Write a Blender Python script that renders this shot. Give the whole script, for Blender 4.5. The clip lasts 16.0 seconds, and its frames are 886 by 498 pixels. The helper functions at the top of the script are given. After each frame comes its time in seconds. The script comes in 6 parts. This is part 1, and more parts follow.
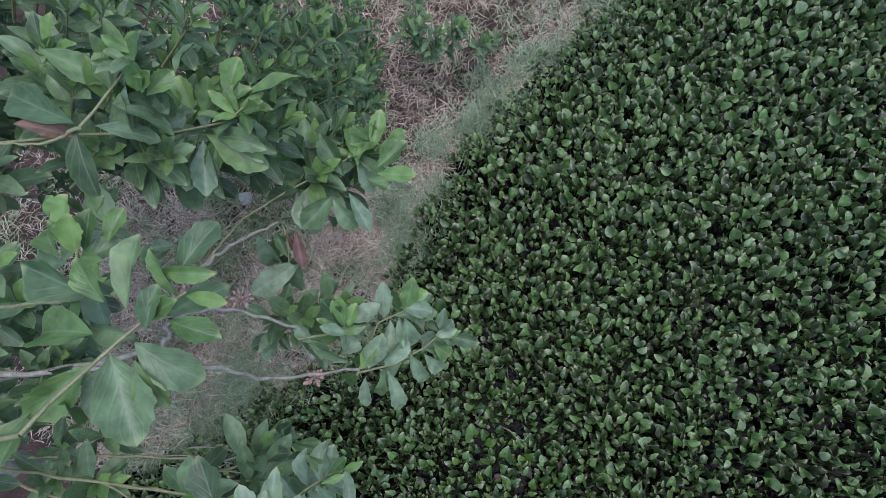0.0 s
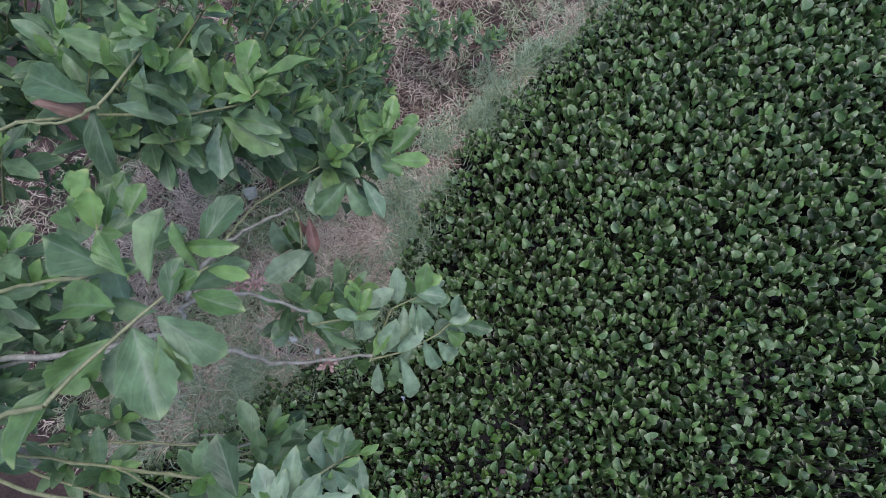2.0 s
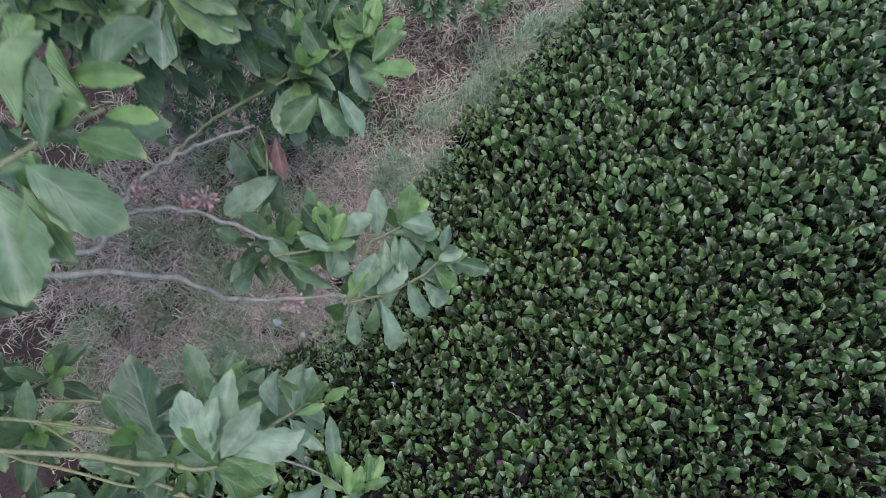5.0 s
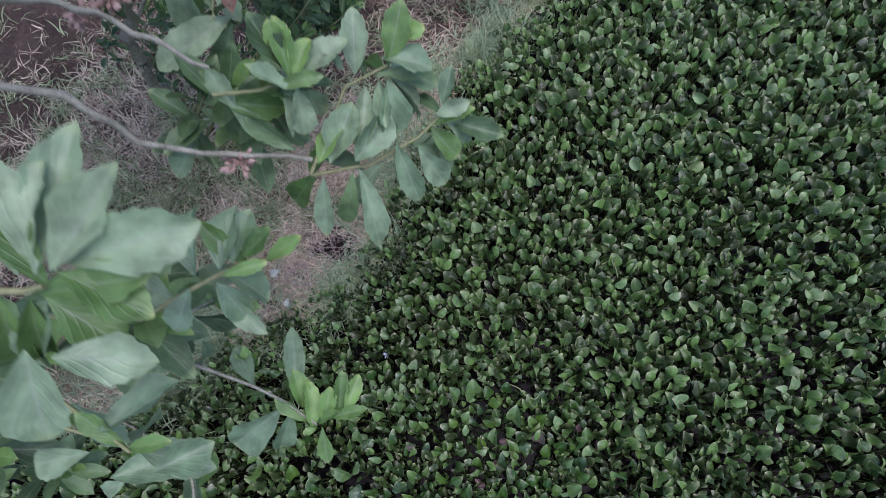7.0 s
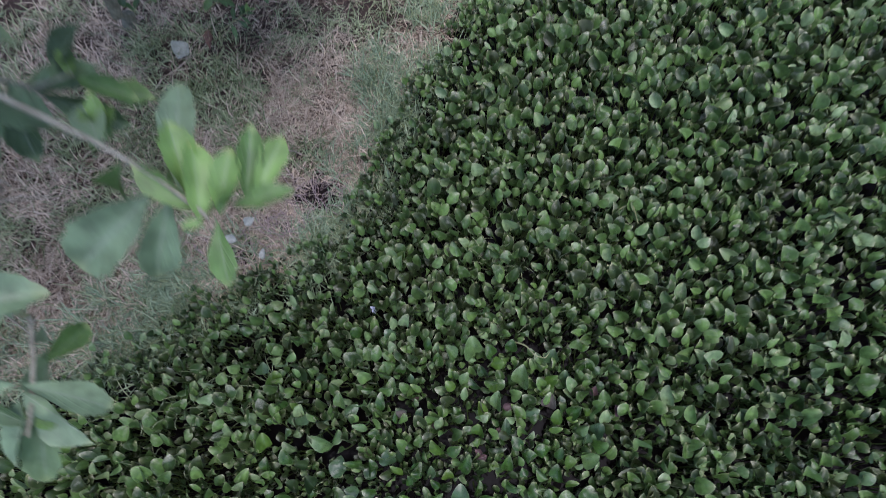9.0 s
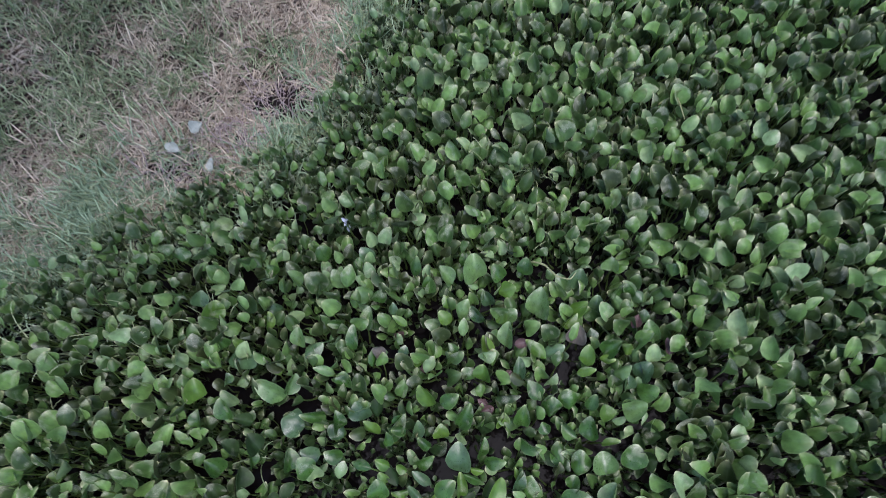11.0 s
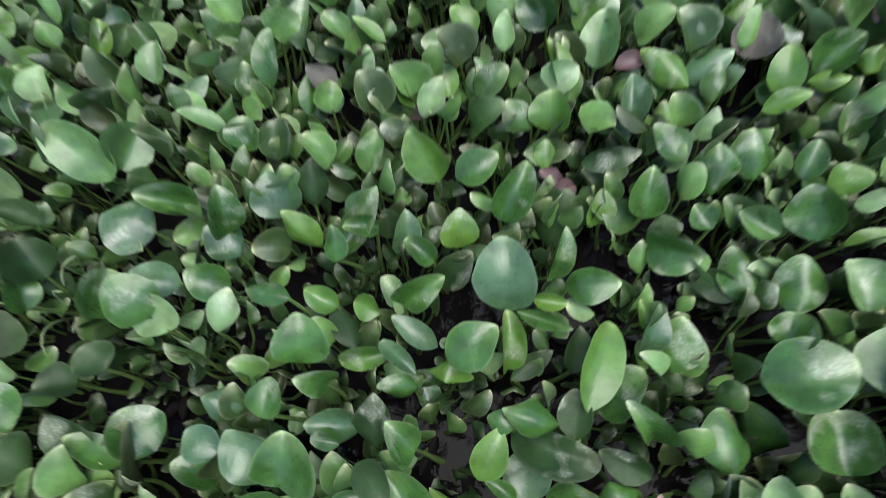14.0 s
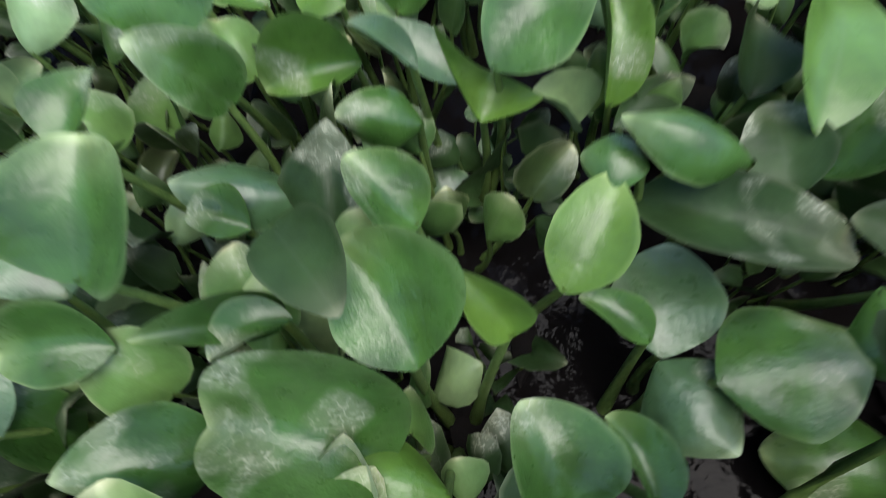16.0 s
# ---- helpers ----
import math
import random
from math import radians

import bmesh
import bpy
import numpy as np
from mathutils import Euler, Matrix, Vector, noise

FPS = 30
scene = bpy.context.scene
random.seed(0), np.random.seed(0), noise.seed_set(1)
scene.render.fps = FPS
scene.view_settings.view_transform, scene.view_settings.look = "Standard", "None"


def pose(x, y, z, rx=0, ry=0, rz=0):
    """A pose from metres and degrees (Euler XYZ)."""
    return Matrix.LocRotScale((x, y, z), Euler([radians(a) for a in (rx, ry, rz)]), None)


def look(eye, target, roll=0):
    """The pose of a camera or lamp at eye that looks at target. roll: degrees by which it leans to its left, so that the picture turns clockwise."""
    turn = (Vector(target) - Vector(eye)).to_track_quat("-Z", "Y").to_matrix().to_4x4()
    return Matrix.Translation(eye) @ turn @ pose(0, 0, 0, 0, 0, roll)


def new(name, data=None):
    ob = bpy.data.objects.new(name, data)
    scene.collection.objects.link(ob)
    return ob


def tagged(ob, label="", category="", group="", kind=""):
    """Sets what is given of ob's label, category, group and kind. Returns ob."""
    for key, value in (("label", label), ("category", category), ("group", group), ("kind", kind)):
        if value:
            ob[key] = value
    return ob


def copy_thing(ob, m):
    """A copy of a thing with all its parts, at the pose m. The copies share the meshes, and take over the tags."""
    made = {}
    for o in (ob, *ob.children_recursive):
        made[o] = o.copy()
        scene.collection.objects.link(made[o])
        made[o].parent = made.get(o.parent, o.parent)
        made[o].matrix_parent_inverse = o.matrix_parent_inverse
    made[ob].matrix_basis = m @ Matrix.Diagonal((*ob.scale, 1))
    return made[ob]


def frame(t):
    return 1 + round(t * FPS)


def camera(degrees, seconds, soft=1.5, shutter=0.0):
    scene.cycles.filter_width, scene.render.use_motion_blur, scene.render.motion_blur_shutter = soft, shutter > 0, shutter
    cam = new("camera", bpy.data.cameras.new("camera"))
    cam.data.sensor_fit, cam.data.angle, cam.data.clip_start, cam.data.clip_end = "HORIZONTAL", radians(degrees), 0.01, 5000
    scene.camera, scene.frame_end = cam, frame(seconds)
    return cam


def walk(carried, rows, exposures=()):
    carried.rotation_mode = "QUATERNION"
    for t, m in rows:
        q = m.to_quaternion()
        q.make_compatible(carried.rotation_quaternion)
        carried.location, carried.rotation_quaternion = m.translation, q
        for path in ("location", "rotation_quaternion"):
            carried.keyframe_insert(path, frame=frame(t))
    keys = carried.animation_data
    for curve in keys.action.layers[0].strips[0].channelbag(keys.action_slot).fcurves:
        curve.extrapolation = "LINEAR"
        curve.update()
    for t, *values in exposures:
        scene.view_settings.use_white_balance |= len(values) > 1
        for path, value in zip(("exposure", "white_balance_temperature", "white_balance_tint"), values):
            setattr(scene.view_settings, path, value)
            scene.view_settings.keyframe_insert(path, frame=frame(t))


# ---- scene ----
cam = camera(78.0, 16.0, soft=0.7, shutter=0.7)
PATH = [
    (0, (0.5604, 0.4152, 3.7152), (0.3823, 1.0591, 1.8301), -14.27),
    (0.5, (0.5617, 0.4153, 3.7012), (0.3864, 1.0622, 1.8169), -13.86),
    (1, (0.5624, 0.4108, 3.7038), (0.3839, 1.0562, 1.8193), -14.12),
    (1.5, (0.5561, 0.4060, 3.6989), (0.3779, 1.0519, 1.8144), -14.09),
    (2, (0.5263, 0.3786, 3.7012), (0.3463, 1.0264, 1.8177), -14.19),
    (2.5, (0.5087, 0.3500, 3.6826), (0.3341, 1.0010, 1.7996), -13.65),
    (3, (0.5125, 0.3515, 3.6707), (0.3363, 1.0024, 1.7878), -13.81),
    (3.5, (0.5180, 0.3558, 3.6516), (0.3419, 1.0093, 1.7696), -13.67),
    (6, (0.5341, 0.2012, 3.2550), (0.3654, 0.8823, 1.3822), -12.06),
    (6.5, (0.5131, 0.1755, 3.1686), (0.3470, 0.8594, 1.2965), -11.80),
    (7, (0.5050, 0.1373, 3.0696), (0.3427, 0.8272, 1.1994), -11.32),
    (7.5, (0.5197, 0.1128, 2.9787), (0.3580, 0.8042, 1.1090), -11.21),
    (8, (0.5382, 0.0837, 2.9044), (0.3731, 0.7775, 1.0359), -11.45),
    (8.5, (0.5237, 0.0425, 2.8227), (0.3616, 0.7433, 0.9565), -11.03),
    (9, (0.4977, -0.0313, 2.6199), (0.3375, 0.6825, 0.7584), -10.62),
    (11.5, (0.4876, -0.2895, 1.7477), (0.3162, 0.5179, -0.0740), -9.97),
    (12, (0.4648, -0.3157, 1.5705), (0.2885, 0.4784, -0.2566), -10.47),
    (12.5, (0.4441, -0.3341, 1.3714), (0.2622, 0.4484, -0.4602), -10.97),
    (13, (0.4263, -0.3557, 1.1705), (0.2467, 0.4209, -0.6638), -10.95),
    (13.5, (0.4089, -0.3798, 0.9738), (0.2337, 0.4013, -0.8591), -10.61),
    (14, (0.3917, -0.4076, 0.7954), (0.2275, 0.3751, -1.0377), -9.96),
    (14.5, (0.3861, -0.4251, 0.6635), (0.2221, 0.3420, -1.1763), -10.21),
    (15, (0.3669, -0.4462, 0.5620), (0.2118, 0.3250, -1.2768), -9.64),
    (15.5, (0.3591, -0.4665, 0.4665), (0.1716, 0.2903, -1.3753), -12.24),
    (16, (0.3552, -0.4889, 0.3844), (0.1363, 0.2779, -1.4497), -14.58),
]
EXPOSURES = [(0, 0.26, 5730, 24), (7.5, 0.37, 5850, 25), (9, 0.41, 5860, 25), (11.5, 0.94, 5890, 18), (14, 1.25, 6150, 7), (16, 1.25, 6330, 9)]
walk(cam, [(t, look(eye, target, roll)) for t, eye, target, roll in PATH], EXPOSURES)

# ---- light: an overcast evening sky ----
world = bpy.data.worlds.new("sky")
scene.world = world
world.use_nodes = True
wn = world.node_tree.nodes
sky = wn.new("ShaderNodeTexSky")
sky.sky_type = "NISHITA"
sky.sun_disc = False
sky.sun_elevation, sky.sun_rotation = radians(73), radians(112)
sky.air_density, sky.dust_density, sky.ozone_density = 1.0, 1.5, 1.0
wn["Background"].inputs["Strength"].default_value = 0.14
world.node_tree.links.new(sky.outputs["Color"], wn["Background"].inputs["Color"])
sun = new("sun", bpy.data.lights.new("sun", "SUN"))
sun.data.energy, sun.data.angle, sun.data.color = 1.6, radians(50), (1.0, 0.95, 0.88)
sun.matrix_world = look((1.2, -0.6, 6.0), (0.0, 0.0, 0.0))

# ---- materials ----


def material(name, rough=0.5, spec=0.5):
    m = bpy.data.materials.new(name)
    m.use_nodes = True
    b = m.node_tree.nodes["Principled BSDF"]
    b.inputs["Roughness"].default_value = rough
    b.inputs["Specular IOR Level"].default_value = spec
    return m, m.node_tree.nodes, m.node_tree.links, b


def ramp(nodes, stops, mode="LINEAR"):
    r = nodes.new("ShaderNodeValToRGB")
    r.color_ramp.interpolation = mode
    e = r.color_ramp.elements
    while len(e) < len(stops):
        e.new(0.5)
    for k, (p, c) in enumerate(stops):
        e[k].position = p
        e[k].color = (*c, 1) if len(c) == 3 else c
    return r


def maths(nodes, links, op, a, b=None, c=None, clamp=False):
    n = nodes.new("ShaderNodeMath")
    n.operation = op
    n.use_clamp = clamp
    for k, v in enumerate((a, b, c)):
        if v is None:
            continue
        if isinstance(v, (int, float)):
            n.inputs[k].default_value = v
        else:
            links.new(v, n.inputs[k])
    return n.outputs[0]


def blend(nodes, links, fac, a, b, mode="MIX"):
    n = nodes.new("ShaderNodeMix")
    n.data_type, n.blend_type = "RGBA", mode
    for key, v in (("Factor", fac), ("A", a), ("B", b)):
        sock = n.inputs[{"Factor": 0, "A": 6, "B": 7}[key]]
        if isinstance(v, (int, float)):
            sock.default_value = v
        elif isinstance(v, tuple):
            sock.default_value = (*v, 1)
        else:
            links.new(v, sock)
    return n.outputs[2]


def chance(nodes, links, shift=0.0):
    """A number from 0 to 1 for each leaf, whether it is an object or an island of a larger mesh."""
    info, geo = nodes.new("ShaderNodeObjectInfo"), nodes.new("ShaderNodeNewGeometry")
    total = maths(nodes, links, "ADD", info.outputs["Random"], geo.outputs["Random Per Island"])
    total = maths(nodes, links, "ADD", maths(nodes, links, "MULTIPLY", total, 1.0 + 7.3 * shift), shift)
    return maths(nodes, links, "FRACT", total)


def texture(nodes, links, scale, detail=3.0, coords=None, rough=0.55):
    n = nodes.new("ShaderNodeTexNoise")
    n.inputs["Scale"].default_value, n.inputs["Detail"].default_value = scale, detail
    n.inputs["Roughness"].default_value = rough
    if coords is not None:
        links.new(coords, n.inputs["Vector"])
    return n.outputs["Fac"]


def leaf_material(name, stops, rough, veins, edge, scars, glow, blotch=0.35, spec=0.5, vein=0.10, rib=0.38, rimmed=1.7, pinnate=False):
    """A leaf: UV u runs across it, v from its base to its tip. edge: colour of the rim; scars: share of scarred leaves."""
    m, nodes, links, b = material(name, rough, spec)
    uv = nodes.new("ShaderNodeUVMap")
    sep = nodes.new("ShaderNodeSeparateXYZ")
    links.new(uv.outputs["UV"], sep.inputs[0])
    u, v = sep.outputs["X"], sep.outputs["Y"]
    r1, r2, r3 = chance(nodes, links), chance(nodes, links, 0.37), chance(nodes, links, 0.71)
    tint = ramp(nodes, stops)
    links.new(r1, tint.inputs["Fac"])
    col = tint.outputs["Color"]
    geo = nodes.new("ShaderNodeNewGeometry")
    cloud = texture(nodes, links, 38, 4, geo.outputs["Position"])
    shade = ramp(nodes, [(0.3, (1 - blotch,) * 3), (0.7, (1 + blotch * 0.5,) * 3)])
    links.new(cloud, shade.inputs["Fac"])
    col = blend(nodes, links, 1.0, col, shade.outputs["Color"], "MULTIPLY")
    # veins: arcs that run along the blade, and the midrib
    off = maths(nodes, links, "ABSOLUTE", maths(nodes, links, "SUBTRACT", u, 0.5))
    across = maths(nodes, links, "MULTIPLY", off, 2.0)
    run = maths(nodes, links, "SUBTRACT", v, maths(nodes, links, "MULTIPLY", across, 0.5)) if pinnate else across
    line = maths(nodes, links, "SINE", maths(nodes, links, "MULTIPLY", run, veins))
    line = maths(nodes, links, "POWER", maths(nodes, links, "ABSOLUTE", line), 14.0 if pinnate else 6.0)
    rib_ = maths(nodes, links, "SUBTRACT", 1.0, maths(nodes, links, "MULTIPLY", off, 22.0), clamp=True)
    mark = maths(nodes, links, "ADD", maths(nodes, links, "MULTIPLY", line, vein), maths(nodes, links, "MULTIPLY", rib_, rib), clamp=True)
    col = blend(nodes, links, mark, col, tuple(0.55 * a + 0.16 for a in stops[-1][1]))
    # pale rim
    rim = maths(nodes, links, "MULTIPLY", maths(nodes, links, "SUBTRACT", across, 0.88), 8.0, clamp=True)
    tip = maths(nodes, links, "MULTIPLY", maths(nodes, links, "SUBTRACT", v, 0.87), 9.0, clamp=True)
    if not pinnate:
        # the outer third of a hyacinth blade fades paler: sky light on bent tips, painted in
        tip = maths(nodes, links, "MAXIMUM", tip, maths(nodes, links, "MULTIPLY", maths(nodes, links, "SUBTRACT", v, 0.62), 0.95, clamp=True))
    rim = maths(nodes, links, "MULTIPLY", maths(nodes, links, "MAXIMUM", maths(nodes, links, "MULTIPLY", rim, 0.4), tip), maths(nodes, links, "MULTIPLY", maths(nodes, links, "ADD", 0.2, maths(nodes, links, "MULTIPLY", r2, 0.5)), maths(nodes, links, "MULTIPLY_ADD", v, 0.8, 0.2)))
    rim = maths(nodes, links, "MULTIPLY", rim, maths(nodes, links, "MULTIPLY", cloud, 1.9 * rimmed), clamp=True)
    col = blend(nodes, links, rim, col, edge)
    if scars:
        # feeding scars: pale scraped patches, most of them towards the tip, where they also paint sheen
        fine = texture(nodes, links, 260, 3, geo.outputs["Position"], 0.7)
        patch = texture(nodes, links, 30, 1, geo.outputs["Position"])
        where = maths(nodes, links, "ADD", patch, maths(nodes, links, "MULTIPLY", v, 0.22))
        where = maths(nodes, links, "MULTIPLY", maths(nodes, links, "SUBTRACT", where, 0.66), 7.0, clamp=True)
        grit = maths(nodes, links, "MULTIPLY", maths(nodes, links, "SUBTRACT", fine, 0.45), 6.0, clamp=True)
        on = maths(nodes, links, "LESS_THAN", r3, scars)
        bend_ = texture(nodes, links, 120, 2, geo.outputs["Position"], 0.5)
        trail = maths(nodes, links, "SUBTRACT", 1.0, maths(nodes, links, "MULTIPLY", maths(nodes, links, "ABSOLUTE", maths(nodes, links, "SUBTRACT", bend_, 0.5)), 26.0), clamp=True)
        trail = maths(nodes, links, "MULTIPLY", trail, maths(nodes, links, "MULTIPLY_ADD", fine, 1.2, 0.1), clamp=True)
        grit = maths(nodes, links, "MAXIMUM", maths(nodes, links, "MULTIPLY", grit, 0.45), trail)
        scar = maths(nodes, links, "MULTIPLY", maths(nodes, links, "MULTIPLY", where, grit), on)
        scar = maths(nodes, links, "MULTIPLY", scar, 0.95)
        scar = maths(nodes, links, "MAXIMUM", scar, maths(nodes, links, "MULTIPLY", maths(nodes, links, "MULTIPLY", where, on), 0.2))
        col = blend(nodes, links, scar, col, (0.52, 0.53, 0.40))
    links.new(col, b.inputs["Base Color"])
    wear = texture(nodes, links, 130, 4, geo.outputs["Position"])
    rr = maths(nodes, links, "MULTIPLY_ADD", wear, 0.3, rough - 0.15)
    links.new(rr, b.inputs["Roughness"])
    bump = nodes.new("ShaderNodeBump")
    bump.inputs["Strength"].default_value, bump.inputs["Distance"].default_value = 0.4, 0.002
    links.new(maths(nodes, links, "MULTIPLY_ADD", line, 4 * vein, wear), bump.inputs["Height"])
    links.new(bump.outputs["Normal"], b.inputs["Normal"])
    thin = nodes.new("ShaderNodeBsdfTranslucent")
    links.new(col, thin.inputs["Color"])
    mix = nodes.new("ShaderNodeMixShader")
    mix.inputs["Fac"].default_value = glow
    links.new(b.outputs[0], mix.inputs[1])
    links.new(thin.outputs[0], mix.inputs[2])
    links.new(mix.outputs[0], nodes["Material Output"].inputs["Surface"])
    return m


HYACINTH = leaf_material(
    "hyacinth_leaf",
    [(0.0, (0.040, 0.056, 0.018)), (0.25, (0.046, 0.092, 0.025)), (0.55, (0.084, 0.168, 0.042)), (0.8, (0.16, 0.295, 0.075)), (0.9, (0.20, 0.32, 0.14)), (1.0, (0.25, 0.36, 0.15))],
    0.36, 46.0, (0.46, 0.48, 0.27), 0.55, 0.09, 0.4, 0.4, 0.004, 0.06, 2.2)
GLAUCOUS = leaf_material(
    "grey_green_leaf",
    [(0.0, (0.062, 0.115, 0.046)), (0.35, (0.105, 0.195, 0.078)), (0.75, (0.195, 0.315, 0.145)), (1.0, (0.17, 0.29, 0.09))],
    0.44, 14.0, (0.26, 0.36, 0.16), 0.0, 0.15, 0.38, vein=0.11, rib=0.5, rimmed=2.6, pinnate=True)
YOUNG = leaf_material(
    "young_leaf",
    [(0.0, (0.165, 0.32, 0.09)), (1.0, (0.26, 0.44, 0.13))],
    0.42, 14.0, (0.4, 0.5, 0.16), 0.0, 0.2, 0.3, vein=0.05, rib=0.5, rimmed=2.6, pinnate=True)
PALE_LEAF = leaf_material(
    "pale_shrub_leaf",
    [(0.0, (0.17, 0.28, 0.15)), (0.6, (0.26, 0.385, 0.22)), (1.0, (0.32, 0.43, 0.25))],
    0.42, 14.0, (0.32, 0.42, 0.22), 0.0, 0.15, 0.38, vein=0.11, rib=0.5, rimmed=2.6, pinnate=True)
FRESH = leaf_material(
    "fresh_green_leaf",
    [(0.0, (0.085, 0.18, 0.048)), (1.0, (0.165, 0.30, 0.085))],
    0.42, 14.0, (0.28, 0.38, 0.14), 0.0, 0.15, 0.38, vein=0.11, rib=0.5, rimmed=2.6, pinnate=True)
# the fresh green darkened: shade behind the tall shrub is in the colour
SHADED_LEAF = leaf_material(
    "shaded_bush_leaf",
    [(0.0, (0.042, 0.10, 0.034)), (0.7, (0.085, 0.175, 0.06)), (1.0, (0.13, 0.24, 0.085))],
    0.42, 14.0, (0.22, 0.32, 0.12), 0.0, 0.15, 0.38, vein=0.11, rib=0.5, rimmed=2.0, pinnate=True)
PURPLE = leaf_material(
    "purplish_dead_leaf",
    [(0.0, (0.09, 0.05, 0.05)), (1.0, (0.17, 0.10, 0.095))],
    0.5, 20.0, (0.25, 0.16, 0.14), 0.0, 0.1, 0.45)
BRONZE = leaf_material(
    "withered_leaf",
    [(0.0, (0.13, 0.07, 0.055)), (0.6, (0.20, 0.11, 0.08)), (1.0, (0.27, 0.18, 0.12))],
    0.6, 20.0, (0.3, 0.2, 0.12), 0.0, 0.1, 0.45)


def plain(name, a, b_, scale, rough, bump=0.3, spec=0.4, dist=0.004, per_leaf=False):
    m, nodes, links, b = material(name, rough, spec)
    geo = nodes.new("ShaderNodeNewGeometry")
    big = texture(nodes, links, scale, 5, geo.outputs["Position"], 0.65)
    fine = texture(nodes, links, scale * 9, 3, geo.outputs["Position"])
    both = maths(nodes, links, "MULTIPLY_ADD", fine, 0.4, maths(nodes, links, "MULTIPLY", big, 0.6))
    if per_leaf:
        both = maths(nodes, links, "MULTIPLY_ADD", chance(nodes, links), 0.55, maths(nodes, links, "MULTIPLY_ADD", both, 1.3, -0.42))
        r = ramp(nodes, [(0.1, a), (0.9, b_)])
    else:
        r = ramp(nodes, [(0.34, a), (0.66, b_)])
    links.new(both, r.inputs["Fac"])
    links.new(r.outputs["Color"], b.inputs["Base Color"])
    n = nodes.new("ShaderNodeBump")
    n.inputs["Strength"].default_value, n.inputs["Distance"].default_value = bump, dist
    links.new(both, n.inputs["Height"])
    links.new(n.outputs["Normal"], b.inputs["Normal"])
    return m


PETIOLE = plain("hyacinth_stalk", (0.045, 0.09, 0.02), (0.15, 0.22, 0.055), 60, 0.4)
BARK = plain("grey_bark", (0.14, 0.135, 0.095), (0.44, 0.43, 0.33), 45, 0.8, 0.6)
TWIG = plain("green_twig", (0.15, 0.17, 0.07), (0.36, 0.37, 0.18), 50, 0.6)
SOIL = plain("bank_soil", (0.028, 0.020, 0.016), (0.10, 0.072, 0.056), 6, 0.9, 0.8, 0.2, 0.02)
GRASS = plain("green_grass", (0.07, 0.12, 0.03), (0.54, 0.61, 0.35), 3, 0.55, 0.1, per_leaf=True)
THATCH = plain("dead_thatch", (0.085, 0.057, 0.04), (0.34, 0.245, 0.175), 4, 0.8, 0.1, per_leaf=True)
STRAW = plain("dry_grass", (0.22, 0.16, 0.10), (0.90, 0.77, 0.58), 3, 0.7, 0.1, per_leaf=True)
LUSH = plain("lush_grass", (0.10, 0.17, 0.075), (0.46, 0.58, 0.36), 3, 0.55, 0.1, per_leaf=True)
FRUIT = plain("red_fruit", (0.18, 0.085, 0.065), (0.62, 0.46, 0.38), 70, 0.55)
PETAL = plain("lilac_petal", (0.40, 0.42, 0.48), (0.60, 0.62, 0.67), 40, 0.5)
PALE = plain("bleached_leaf", (0.28, 0.30, 0.24), (0.48, 0.50, 0.42), 60, 0.75)
# litter colour holds the deep shade of the gaps
SHADE_LITTER = plain("shade_dark_litter", (0.003, 0.0027, 0.0023), (0.011, 0.008, 0.007), 50, 0.75, spec=0.12)

WATER, wnodes, wlinks, wb = material("dark_water", 0.06, 0.045)
wb.inputs["Base Color"].default_value = (0.006, 0.005, 0.005, 1)
wbump = wnodes.new("ShaderNodeBump")
wbump.inputs["Strength"].default_value, wbump.inputs["Distance"].default_value = 0.2, 0.006
wgeo = wnodes.new("ShaderNodeNewGeometry")
wlinks.new(texture(wnodes, wlinks, 48, 3, wgeo.outputs["Position"]), wbump.inputs["Height"])
wlinks.new(wbump.outputs["Normal"], wb.inputs["Normal"])

# ---- shapes ----


def mesh_of(name, verts, faces, uvs, mats):
    """A smooth mesh from arrays; faces all have the same number of corners."""
    verts, faces = np.asarray(verts, np.float32), np.asarray(faces, np.int32)
    me = bpy.data.meshes.new(name)
    n, k = faces.shape
    me.vertices.add(len(verts))
    me.vertices.foreach_set("co", verts.ravel())
    me.loops.add(n * k)
    me.loops.foreach_set("vertex_index", faces.ravel())
    me.polygons.add(n)
    me.polygons.foreach_set("loop_start", np.arange(n, dtype=np.int32) * k)
    me.polygons.foreach_set("use_smooth", np.ones(n, bool))
    if uvs is not None:
        layer = me.uv_layers.new(name="UVMap")
        layer.data.foreach_set("uv", np.asarray(uvs, np.float32)[faces.ravel()].ravel())
    for m in mats if isinstance(mats, (list, tuple)) else [mats]:
        me.materials.append(m)
    me.update(calc_edges=True)
    return me


def grid_faces(rows, cols, close=False):
    i, j = np.meshgrid(np.arange(rows - 1), np.arange(cols if close else cols - 1), indexing="ij")
    a, b = i * cols + j, i * cols + (j + 1) % cols
    return np.stack([a, b, b + cols, a + cols], -1).reshape(-1, 4)


